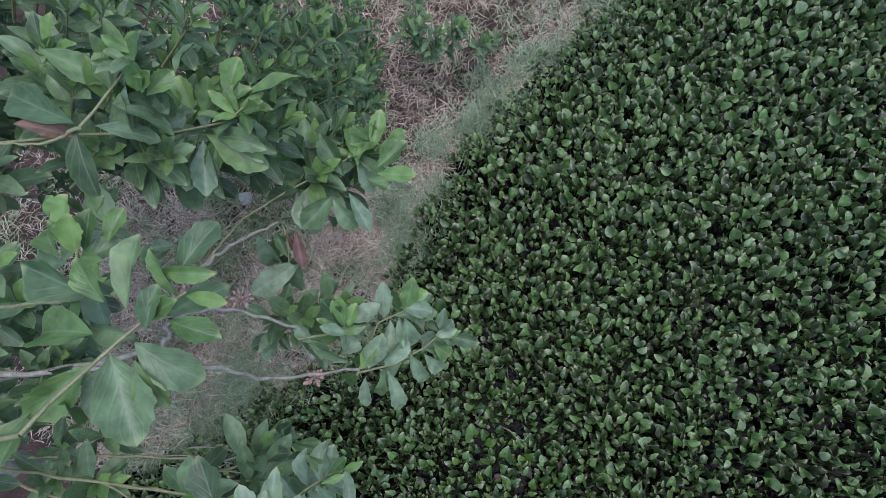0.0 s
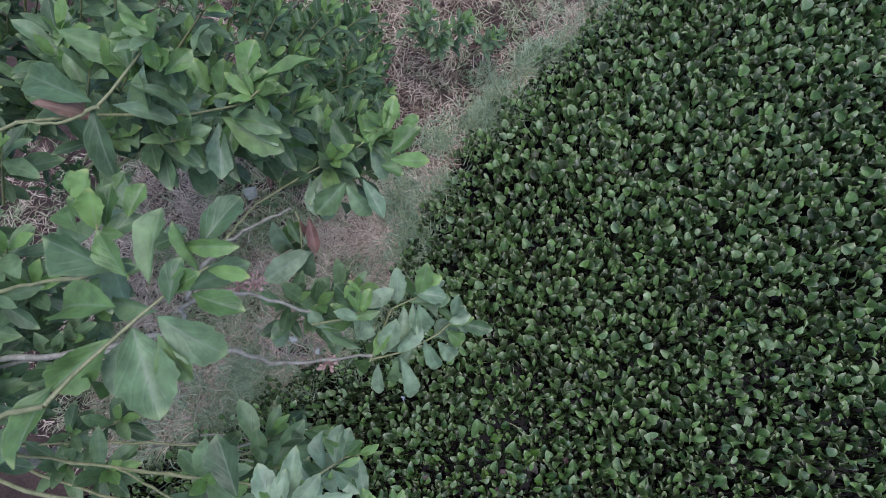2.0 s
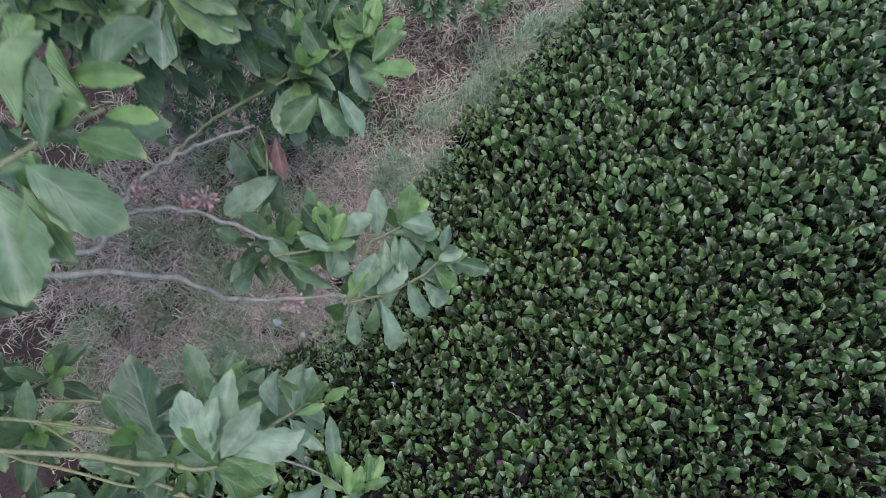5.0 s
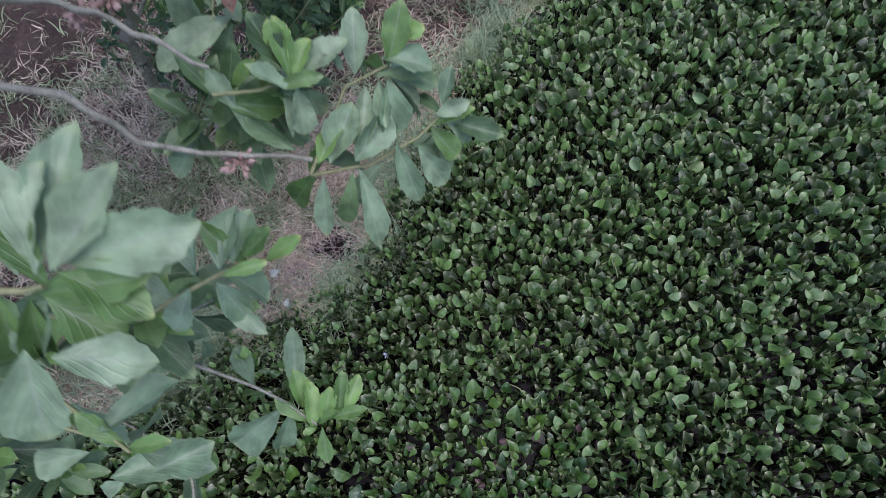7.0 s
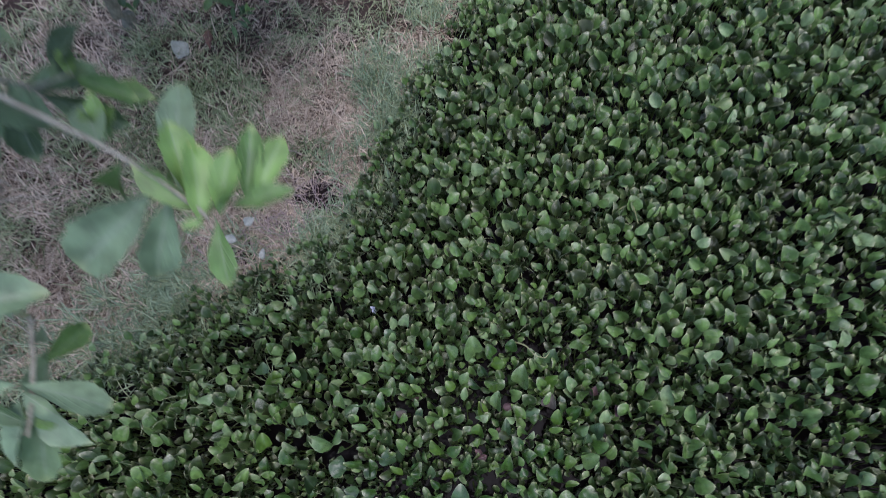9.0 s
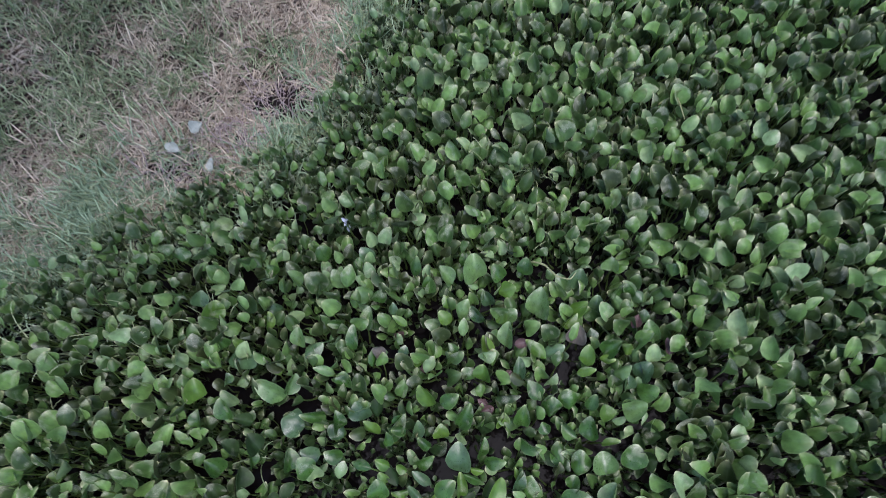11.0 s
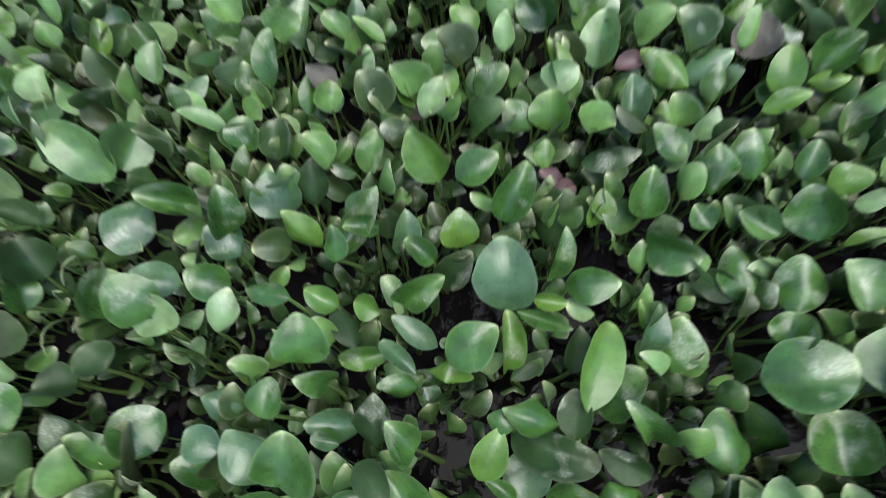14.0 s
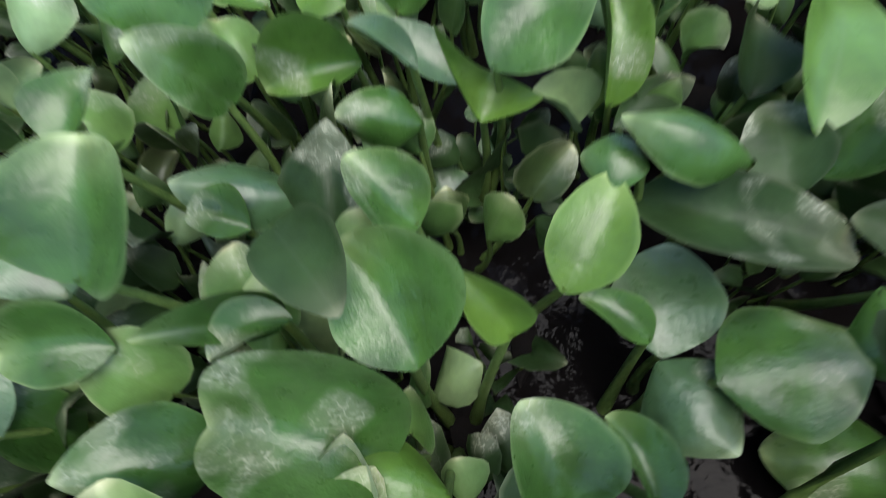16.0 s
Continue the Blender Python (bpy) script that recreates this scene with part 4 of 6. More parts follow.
px, py, spin, scale_, kind_ = px[~bare], py[~bare], spin[~bare], scale_[~bare], kind_[~bare]
NEAR = 270

LABEL = "glossy green water hyacinth rosette floating on dark water"
first = []
for plan in PLANS:
    plant = new("water_hyacinth")
    tagged(plant, LABEL, "water plant", "water hyacinths on the pond")
    for leaf in plan:
        part("stalk", stalk_shape(leaf, 6, 7), PETIOLE, plant)
        part("leaf", blade_shape(leaf, 11, 7), HYACINTH, plant)
    first.append(plant)
used = set()
for k in range(min(NEAR, len(px))):
    m = pose(px[k], py[k], 0, 0, 0, spin[k])
    ob = first[kind_[k]]
    if kind_[k] in used:
        ob = copy_thing(ob, m)
    else:
        used.add(kind_[k])
        ob.matrix_basis = m
    ob.scale = (scale_[k],) * 3

# the rest of the mat, too many to count
low, mid, wide, far = [], [], [], []
ux, uy = rng.uniform(-1.2, 1.9, 1300), rng.uniform(-0.6, 1.7, 1300)
ok = ((ux < -0.15) | (ux > 0.8) | (uy > 0.1) | (rng.uniform(0, 1, 1300) < 0.9)) & (inland(ux, uy) < -0.03) & (np.hypot((ux - 0.40) / 0.05, (uy + 0.40) / 0.08) > 1)
ux, uy = ux[ok], uy[ok]
uk, us, ut = rng.integers(0, len(PLANS), len(ux)), rng.uniform(0.4, 0.64, len(ux)), rng.uniform(0, 360, len(ux))
for plan in PLANS:
    stalks = joined([stalk_shape(leaf, 3, 4) for leaf in plan])
    leaves = joined([blade_shape(leaf, 8, 5) for leaf in plan])
    low.append((stalks, leaves))
    wide.append((joined([stalk_shape(leaf, 2, 3) for leaf in plan]), joined([blade_shape(leaf, 7, 4) for leaf in plan])))
    far.append((None, joined([blade_shape(leaf, 4, 2) for leaf in plan])))
    mid.append((joined([stalk_shape(leaf, 3, 4) for leaf in plan]), joined([blade_shape(leaf, 6, 5) for leaf in plan])))
for pick, name, mat in ((1, "water_hyacinth_leaves", HYACINTH), (0, "water_hyacinth_stalks", PETIOLE)):
    shapes = []
    for k in range(NEAR, len(px)):
        inside = -1.9 < px[k] < 3.9 and -0.65 < py[k] < 4.3 and py[k] > 1.1 * (px[k] - 2.9)
        if not inside and pick == 0:
            continue
        v, f, u = (far if not inside else low if px[k] < 2.3 and py[k] < 2.5 else wide)[kind_[k]][pick]
        c, s = np.cos(radians(spin[k])), np.sin(radians(spin[k]))
        turn = np.array([[c, -s, 0], [s, c, 0], [0, 0, 1]])
        shapes.append((v * scale_[k] @ turn.T + np.array([px[k], py[k], 0]), f, u))
    mat_ob = new(name, mesh_of(name, *joined(shapes), mat))
    tagged(mat_ob, "dense carpet of dark green water hyacinth covering the pond", "water plants", kind="stuff")

# low rosettes under the tall ones, shade put into their dark leaf colour
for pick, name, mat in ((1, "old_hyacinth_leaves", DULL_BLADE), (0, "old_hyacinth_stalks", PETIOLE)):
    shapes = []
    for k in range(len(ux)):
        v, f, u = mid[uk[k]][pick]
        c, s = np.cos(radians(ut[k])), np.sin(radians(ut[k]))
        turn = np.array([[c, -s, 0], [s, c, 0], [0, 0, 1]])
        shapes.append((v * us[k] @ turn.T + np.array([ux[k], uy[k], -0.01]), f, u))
    tagged(new(name, mesh_of(name, *joined(shapes), mat)), "low hyacinth leaves crowded under taller ones, darkened for shade", "water plants", kind="stuff")

# dead leaves and roots floating between the plants, near black for the shade there
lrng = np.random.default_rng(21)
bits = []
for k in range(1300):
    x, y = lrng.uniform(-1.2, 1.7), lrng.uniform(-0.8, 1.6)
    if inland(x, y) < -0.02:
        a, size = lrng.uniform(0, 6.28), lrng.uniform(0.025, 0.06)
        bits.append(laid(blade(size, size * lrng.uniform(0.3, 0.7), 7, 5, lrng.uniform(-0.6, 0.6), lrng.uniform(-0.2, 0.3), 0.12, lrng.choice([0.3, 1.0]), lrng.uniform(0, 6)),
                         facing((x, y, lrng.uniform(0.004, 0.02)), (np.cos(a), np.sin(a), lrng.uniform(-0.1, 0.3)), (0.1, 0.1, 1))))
tagged(new("floating_litter", mesh_of("floating_litter", *joined(bits), SHADE_LITTER)), "rotting leaves floating between the water plants, blackened for deep shade", "litter", kind="stuff")

# ---- shrubs on the bank ----


def lance(rng, length, young):
    return blade(length, length * rng.uniform(0.30, 0.42), 9, 5, rng.uniform(0.0, 0.5) * (0.4 if young else 1), rng.uniform(0.02, 0.12), rng.uniform(0.03, 0.1), 1.0, rng.uniform(0, 6))


def sprig(rng, base, tip, count, length, fresh=0.3, side=0.0, sag=0.0, start=0.45, up=0.25, droop=0.35):
    """A shoot: its stem, then the leaves set spirally along it, large and hanging below, small, pale and upright at the tip."""
    path = bow(base, tip, sag, 9, side)
    stem = tube(path, np.linspace(0.0042, 0.0022, 9) * (0.7 + 2.2 * length), 6)
    leaves, turn = [], rng.uniform(0, 6)
    for k in range(count):
        a = k / max(1, count - 1)
        t = start + (1 - start) * a**0.7
        q = t * 8
        i = min(7, int(q))
        at = path[i] + (path[i + 1] - path[i]) * (q - i)
        d = path[i + 1] - path[i]
        d = d / np.linalg.norm(d)
        turn += 2.4 + rng.uniform(-0.35, 0.35)
        e1 = np.cross(d, [0, 0, 1.0])
        e1 = e1 / (np.linalg.norm(e1) + 1e-6)
        e2 = np.cross(e1, d)
        out = np.cos(turn) * e1 + np.sin(turn) * e2
        opened = 1.25 - 0.85 * a + rng.uniform(-0.15, 0.15)
        way = d * np.cos(opened) + out * np.sin(opened) + np.array([0, 0, up * a - droop * (1 - a)])
        is_young = a > 1 - fresh
        size = length * (1 - 0.42 * a**2) * rng.uniform(0.8, 1.1)
        nrm = np.array([0, 0, 1.0]) * 0.9 + d * 0.5 - out * 0.5 * a + rng.uniform(-0.35, 0.35, 3)
        leaves.append((laid(lance(rng, size, is_young), facing(at, way, nrm)), is_young))
    return stem, leaves


def fruit_bunch(rng, size):
    """A hanging bunch of small dry fruits on short stalks."""
    shapes = []
    for k in range(26):
        d = rng.normal(0, 1, 3)
        d = d / np.linalg.norm(d)
        c = d * size * rng.uniform(0.35, 1.0) * np.array([1.1, 1.0, 0.7])
        lat = np.linspace(0, np.pi, 5)
        lon = np.linspace(0, 2 * np.pi, 7)[:-1]
        r = size * rng.uniform(0.13, 0.2)
        v = np.stack([np.sin(lat)[:, None] * np.cos(lon), np.sin(lat)[:, None] * np.sin(lon), np.broadcast_to(1.5 * np.cos(lat)[:, None], (5, 6))], -1).reshape(-1, 3)
        t, _ = facing((0, 0, 0), d, (0.3, 0.2, 0.9))
        shapes.append((v[:, [0, 2, 1]] * r @ t.T + c, grid_faces(5, 6, True), v[:, :2] * 0.5 + 0.5))
        shapes.append(tube(bow((0, 0, 0), c, 0.1 * size, 3), [size * 0.05] * 3, 4))
    return joined(shapes)


def limb(shrub, points, r0, r1, mat=BARK, name="branch", slim=0.5):
    mat = TWIG if slim < 0.6 and r0 < 0.02 else mat
    p = np.asarray(points, float)
    n = 7 * (len(p) - 1) + 1
    t = np.linspace(0, len(p) - 1, n)
    ext = np.concatenate([[2 * p[0] - p[1]], p, [2 * p[-1] - p[-2]]])
    out = []
    for q in t:
        i = min(len(p) - 2, int(q))
        u = q - i
        a, b, c, d = ext[i : i + 4]
        out.append(0.5 * (2 * b + (c - a) * u + (2 * a - 5 * b + 4 * c - d) * u**2 + (3 * b - a - 3 * c + d) * u**3))
    out = np.array(out)
    wob = np.sin(np.arange(n)[:, None] * np.array([1.7, 2.3, 1.9]) + r0 * 900) * 0.004
    radii = np.linspace(r0 if r0 > 0.02 else slim * r0, min(r1, 0.0035) if r0 < 0.02 else r1, n) * (1 + 0.08 * np.sin(np.arange(n) * 2.1) + 0.22 * (np.arange(n) % 4 == 0))
    return part(name, tube(out + wob * (radii[:, None] / 0.006), radii, 8), mat, shrub)


srng = np.random.default_rng(11)
tall = new("shrub")
tall.location = (0, 0, 0)
tagged(tall, "tall grey-green shrub leaning from the bank over the pond", "shrub")
limb(tall, [(-2.35, 0.15, lie(-2.35, 0.15) - 0.05), (-2.1, 0.2, 0.9), (-1.7, 0.32, 1.7), (-1.15, 0.45, 2.3)], 0.05, 0.026, name="trunk")
limb(tall, [(-1.15, 0.45, 2.3), (-0.6, 0.5, 2.5), (-0.161, 0.564, 2.597), (-0.141, 0.628, 2.584), (-0.05, 0.672, 2.53), (0.09, 0.65, 2.43)], 0.010, 0.0035, slim=0.75)
limb(tall, [(-1.15, 0.45, 2.3), (-0.6, 0.5, 2.55), (-0.1, 0.54, 2.54), (0.03, 0.53, 2.41), (0.22, 0.57, 2.31)], 0.010, 0.0035, slim=0.75)
limb(tall, [(-0.36, 0.905, 2.88), (-0.28, 0.91, 2.87), (-0.2, 0.933, 2.887)], 0.004, 0.0035)
limb(tall, [(-0.7, 0.55, 2.6), (-0.4, 0.6, 2.78), (-0.106, 0.603, 2.909)], 0.007, 0.0035)
limb(tall, [(-0.129, 0.778, 2.511), (-0.112, 0.86, 2.47), (-0.09, 0.932, 2.436)], 0.006, 0.003)
limb(tall, [(-0.35, 0.28, 2.38), (-0.15, 0.22, 2.44), (0.018, 0.176, 2.468)], 0.005, 0.003)
limb(tall, [(-0.35, 0.28, 2.38), (-0.1, 0.27, 2.43), (0.129, 0.259, 2.501)], 0.005, 0.003)
limb(tall, [(-0.9, 0.3, 2.2), (-0.5, 0.33, 2.2), (-0.154, 0.33, 2.193)], 0.006, 0.003)
limb(tall, [(-0.141, 0.628, 2.584), (-0.14, 0.703, 2.558), (-0.129, 0.778, 2.511), (-0.087, 0.855, 2.461), (-0.004, 0.932, 2.409)], 0.008, 0.004, slim=0.75)
limb(tall, [(-1.7, 0.32, 1.7), (-0.9, 0.3, 2.2), (-0.35, 0.28, 2.38), (0.008, 0.245, 2.322)], 0.009, 0.003)
limb(tall, [(-1.15, 0.45, 2.3), (-0.7, 0.38, 2.72), (-0.3, 0.36, 2.92), (-0.044, 0.397, 3.018)], 0.009, 0.004)
limb(tall, [(-0.7, 0.38, 2.72), (-0.3, 0.26, 2.70), (0.139, 0.233, 2.719)], 0.007, 0.004)
limb(tall, [(-1.15, 0.45, 2.3), (-0.8, 0.75, 2.75), (-0.36, 0.905, 2.88)], 0.009, 0.004)
limb(tall, [(-0.9, 0.3, 2.2), (-0.5, 0.2, 2.2), (-0.038, 0.10, 2.02)], 0.008, 0.003)


def twig(shrub, points, low=14, mat=TWIG):
    p = np.asarray(points, float)
    part("twig", tube(p, np.linspace(0.0034, 0.002, len(p)), 7), mat, shrub)
    for k in range(low):
        i = min(len(p) - 2, int((len(p) - 1) * (0.3 + 0.65 * k / low)))
        at = p[i] + (p[i + 1] - p[i]) * srng.uniform(0, 1)
        size = srng.uniform(0.075, 0.115)
        lance_leaf(shrub, at[0], at[1], at[2] - 0.02, srng.uniform(0, 360), srng.uniform(-60, -10), size, size * srng.uniform(0.36, 0.48), int(srng.choice([0, 1, 4, 4])))
    # a whorl of smaller leaves round the growing tip
    for k in range(11 if low > 9 else 2):
        at = p[-2] + (p[-1] - p[-2]) * srng.uniform(0.1, 1.0)
        size = srng.uniform(0.05, 0.085)
        lance_leaf(shrub, at[0], at[1], at[2] - 0.008, 137.5 * k + srng.uniform(-25, 25), srng.uniform(0, 55), size, size * srng.uniform(0.32, 0.42), int(srng.choice([1, 1, 0, 2])))


def lance_leaf(shrub, x, y, z, heading, rise, length, width, look_=0):
    """One leaf of the shrub. look_: 0 grey-green, 1 fresher, 2 young, 3 withered, 4 pale."""
    a, r = radians(heading), radians(rise)
    way = np.array([np.cos(a) * np.cos(r), np.sin(a) * np.cos(r), np.sin(r)])
    hint = np.array([srng.uniform(-0.2, 0.5), srng.uniform(-0.5, 0.2), 0.9])
    shape = blade(length * 1.08, min(width * 0.97, length * 0.62), 34, 7, srng.uniform(-0.2, 0.9), srng.uniform(0.0, 0.24), srng.uniform(0.05, 0.14), 0.62 if look_ == 2 else srng.uniform(0.8, 1.0), srng.uniform(0, 6), -0.25, srng.normal(0, 0.3))
    part("leaf", laid(shape, facing((x, y, z), way, hint)), (GLAUCOUS, FRESH, YOUNG, BRONZE, PALE_LEAF)[look_], shrub, ("", "", "pale young leaf", "withered brown leaf", "pale bluish green leaf")[look_])


# shoot
twig(tall, [(-0.044, 0.397, 3.018), (-0.025, 0.435, 3.008), (0.011, 0.493, 2.988), (0.035, 0.525, 2.981), (0.075, 0.576, 2.968), (0.109, 0.603, 2.960)], low=4)
lance_leaf(tall, -0.007, 0.535, 2.980, 174, 0, 0.122, 0.072, 1)
lance_leaf(tall, -0.020, 0.589, 2.980, 159, 10, 0.114, 0.064, 0)
lance_leaf(tall, 0.025, 0.507, 2.980, -71, -18, 0.125, 0.094, 0)
lance_leaf(tall, -0.004, 0.491, 2.980, -133, 0, 0.098, 0.070, 1)
lance_leaf(tall, -0.072, 0.424, 2.980, -106, 11, 0.104, 0.074, 1)
lance_leaf(tall, 0.036, 0.569, 2.980, 91, 16, 0.108, 0.054, 0)
lance_leaf(tall, 0.058, 0.524, 2.980, -33, -16, 0.106, 0.062, 0)
lance_leaf(tall, 0.070, 0.629, 2.980, -10, 19, 0.090, 0.028, 1)
lance_leaf(tall, 0.101, 0.625, 2.980, 57, 12, 0.091, 0.049, 0)
lance_leaf(tall, 0.101, 0.557, 2.980, -19, 7, 0.079, 0.039, 1)
lance_leaf(tall, 0.063, 0.500, 2.980, -63, -36, 0.084, 0.051, 0)
lance_leaf(tall, -0.001, 0.581, 2.980, 126, 33, 0.072, 0.045, 1)
lance_leaf(tall, 0.064, 0.557, 2.980, 24, 19, 0.059, 0.035, 1)
lance_leaf(tall, -0.025, 0.490, 2.980, -148, -38, 0.080, 0.053, 0)
lance_leaf(tall, 0.071, 0.540, 2.980, 75, 27, 0.065, 0.035, 0)
# shoot
twig(tall, [(-0.106, 0.603, 2.909), (-0.099, 0.647, 2.930), (-0.093, 0.683, 2.952)], low=6)
lance_leaf(tall, -0.131, 0.702, 2.940, 59, 48, 0.067, 0.049, 2)
lance_leaf(tall, -0.156, 0.725, 2.940, 46, 56, 0.048, 0.030, 2)
lance_leaf(tall, -0.085, 0.673, 2.940, 78, 27, 0.064, 0.072, 1)
lance_leaf(tall, -0.052, 0.687, 2.940, 64, 20, 0.058, 0.035, 1)
lance_leaf(tall, -0.125, 0.663, 2.940, 135, 7, 0.073, 0.039, 1)
lance_leaf(tall, -0.082, 0.737, 2.940, 69, 19, 0.030, 0.032, 1)
lance_leaf(tall, -0.098, 0.668, 2.940, 75, 48, 0.067, 0.041, 2)
lance_leaf(tall, -0.091, 0.658, 2.940, 38, -18, 0.064, 0.041, 0)
lance_leaf(tall, -0.109, 0.654, 2.940, 178, -18, 0.095, 0.052, 0)
# shoot
twig(tall, [(-0.365, 0.904, 2.881), (-0.261, 0.961, 2.815), (-0.121, 1.009, 2.738), (-0.021, 1.053, 2.709), (0.013, 1.083, 2.717)])
lance_leaf(tall, -0.198, 1.014, 2.700, -161, -8, 0.143, 0.067, 4)
lance_leaf(tall, -0.148, 0.992, 2.700, -131, -13, 0.128, 0.084, 1)
lance_leaf(tall, -0.080, 1.041, 2.700, -134, 0, 0.108, 0.072, 0)
lance_leaf(tall, -0.089, 1.019, 2.700, -108, -26, 0.114, 0.058, 4)
lance_leaf(tall, -0.075, 1.012, 2.700, -89, -25, 0.115, 0.060, 4)
lance_leaf(tall, -0.071, 1.026, 2.700, -26, -12, 0.141, 0.070, 0)
lance_leaf(tall, -0.061, 1.041, 2.700, -21, 0, 0.123, 0.051, 0)
lance_leaf(tall, -0.020, 1.106, 2.700, 21, 7, 0.154, 0.055, 1)
lance_leaf(tall, -0.035, 1.122, 2.700, 69, 36, 0.085, 0.056, 2)
lance_leaf(tall, -0.115, 1.093, 2.700, 108, 45, 0.070, 0.048, 2)
lance_leaf(tall, -0.079, 1.070, 2.700, 73, 36, 0.084, 0.045, 1)
lance_leaf(tall, -0.016, 1.084, 2.700, -6, 12, 0.095, 0.035, 1)
lance_leaf(tall, -0.062, 1.085, 2.700, 28, 18, 0.093, 0.047, 1)
lance_leaf(tall, -0.154, 1.087, 2.700, 60, 51, 0.051, 0.037, 2)
lance_leaf(tall, -0.223, 1.134, 2.700, -166, 14, 0.123, 0.049, 0)
lance_leaf(tall, -0.097, 1.027, 2.700, -64, -24, 0.147, 0.049, 0)
# shoot
twig(tall, [(-0.203, 0.933, 2.887), (-0.180, 0.959, 2.893), (-0.119, 1.045, 2.911), (-0.104, 1.068, 2.927)])
lance_leaf(tall, -0.111, 1.014, 2.880, 46, 64, 0.055, 0.042, 2)
lance_leaf(tall, -0.104, 1.010, 2.880, 21, 42, 0.059, 0.032, 2)
lance_leaf(tall, -0.161, 1.011, 2.880, 108, 19, 0.089, 0.047, 1)
lance_leaf(tall, -0.046, 1.053, 2.880, 61, 27, 0.065, 0.050, 0)
lance_leaf(tall, -0.092, 1.003, 2.880, 38, 17, 0.066, 0.039, 1)
lance_leaf(tall, -0.223, 0.946, 2.880, 157, 2, 0.201, 0.073, 0)
lance_leaf(tall, -0.222, 0.943, 2.880, -81, -24, 0.146, 0.056, 0)
lance_leaf(tall, -0.344, 1.117, 2.880, -22, -8, 0.143, 0.059, 0)
lance_leaf(tall, -0.217, 1.058, 2.880, 31, 19, 0.089, 0.045, 1)
lance_leaf(tall, -0.347, 0.946, 2.880, 0, -11, 0.100, 0.040, 3)
# shoot
twig(tall, [(-0.090, 0.932, 2.436), (0.014, 1.010, 2.431), (0.168, 1.104, 2.432), (0.243, 1.158, 2.451)])
lance_leaf(tall, 0.145, 0.995, 2.440, -135, -15, 0.110, 0.081, 0)
lance_leaf(tall, 0.146, 0.987, 2.440, -52, -23, 0.101, 0.048, 0)
lance_leaf(tall, 0.189, 1.003, 2.440, -59, -21, 0.108, 0.044, 4)
lance_leaf(tall, 0.258, 1.077, 2.440, 40, 11, 0.098, 0.060, 1)
lance_leaf(tall, 0.259, 1.060, 2.440, -5, 0, 0.097, 0.045, 2)
lance_leaf(tall, 0.240, 1.128, 2.440, 76, 22, 0.104, 0.043, 2)
lance_leaf(tall, 0.206, 1.077, 2.440, 102, 13, 0.124, 0.049, 1)
lance_leaf(tall, 0.170, 1.052, 2.440, 121, 14, 0.122, 0.058, 0)
lance_leaf(tall, 0.165, 1.027, 2.440, 155, 5, 0.111, 0.055, 0)
lance_leaf(tall, -0.009, 1.088, 2.440, 92, 60, 0.057, 0.044, 2)
lance_leaf(tall, -0.002, 1.096, 2.440, 27, 45, 0.056, 0.038, 2)
lance_leaf(tall, 0.054, 1.012, 2.440, -165, -12, 0.093, 0.059, 0)
lance_leaf(tall, -0.102, 1.088, 2.440, -55, -24, 0.096, 0.055, 0)
lance_leaf(tall, 0.283, 1.153, 2.440, 18, 34, 0.053, 0.040, 2)
lance_leaf(tall, 0.274, 1.179, 2.440, 141, 43, 0.058, 0.040, 2)
lance_leaf(tall, 0.231, 1.043, 2.440, -18, -9, 0.062, 0.039, 1)
lance_leaf(tall, 0.197, 1.094, 2.440, 40, 31, 0.076, 0.046, 1)
# shoot
twig(tall, [(0.205, 0.563, 2.263), (0.303, 0.589, 2.256), (0.385, 0.633, 2.271), (0.43, 0.67, 2.295)], low=9)
lance_leaf(tall, 0.415, 0.662, 2.292, 11, 28, 0.058, 0.032, 4)
lance_leaf(tall, 0.426, 0.677, 2.299, 71, 52, 0.061, 0.028, 4)
lance_leaf(tall, 0.421, 0.668, 2.295, -20, -45, 0.088, 0.032, 4)
lance_leaf(tall, 0.406, 0.644, 2.284, -34, -38, 0.071, 0.046, 1)
lance_leaf(tall, 0.349, 0.617, 2.279, -65, -44, 0.112, 0.043, 4)
lance_leaf(tall, 0.385, 0.615, 2.272, -38, -53, 0.091, 0.046, 4)
lance_leaf(tall, 0.288, 0.573, 2.273, -69, -35, 0.144, 0.046, 4)
lance_leaf(tall, 0.278, 0.567, 2.273, -100, -43, 0.113, 0.036)
lance_leaf(tall, 0.234, 0.553, 2.279, -99, -43, 0.106, 0.036, 4)
lance_leaf(tall, 0.243, 0.573, 2.285, 65, 25, 0.100, 0.057, 4)
lance_leaf(tall, 0.283, 0.582, 2.278, 48, 30, 0.096, 0.057, 4)
lance_leaf(tall, 0.191, 0.584, 2.308, 155, 35, 0.087, 0.043)
lance_leaf(tall, 0.186, 0.602, 2.318, 78, 32, 0.091, 0.040, 4)
lance_leaf(tall, 0.224, 0.570, 2.290, 58, 25, 0.073, 0.040, 2)
lance_leaf(tall, 0.107, 0.623, 2.363, 129, 46, 0.069, 0.034, 4)
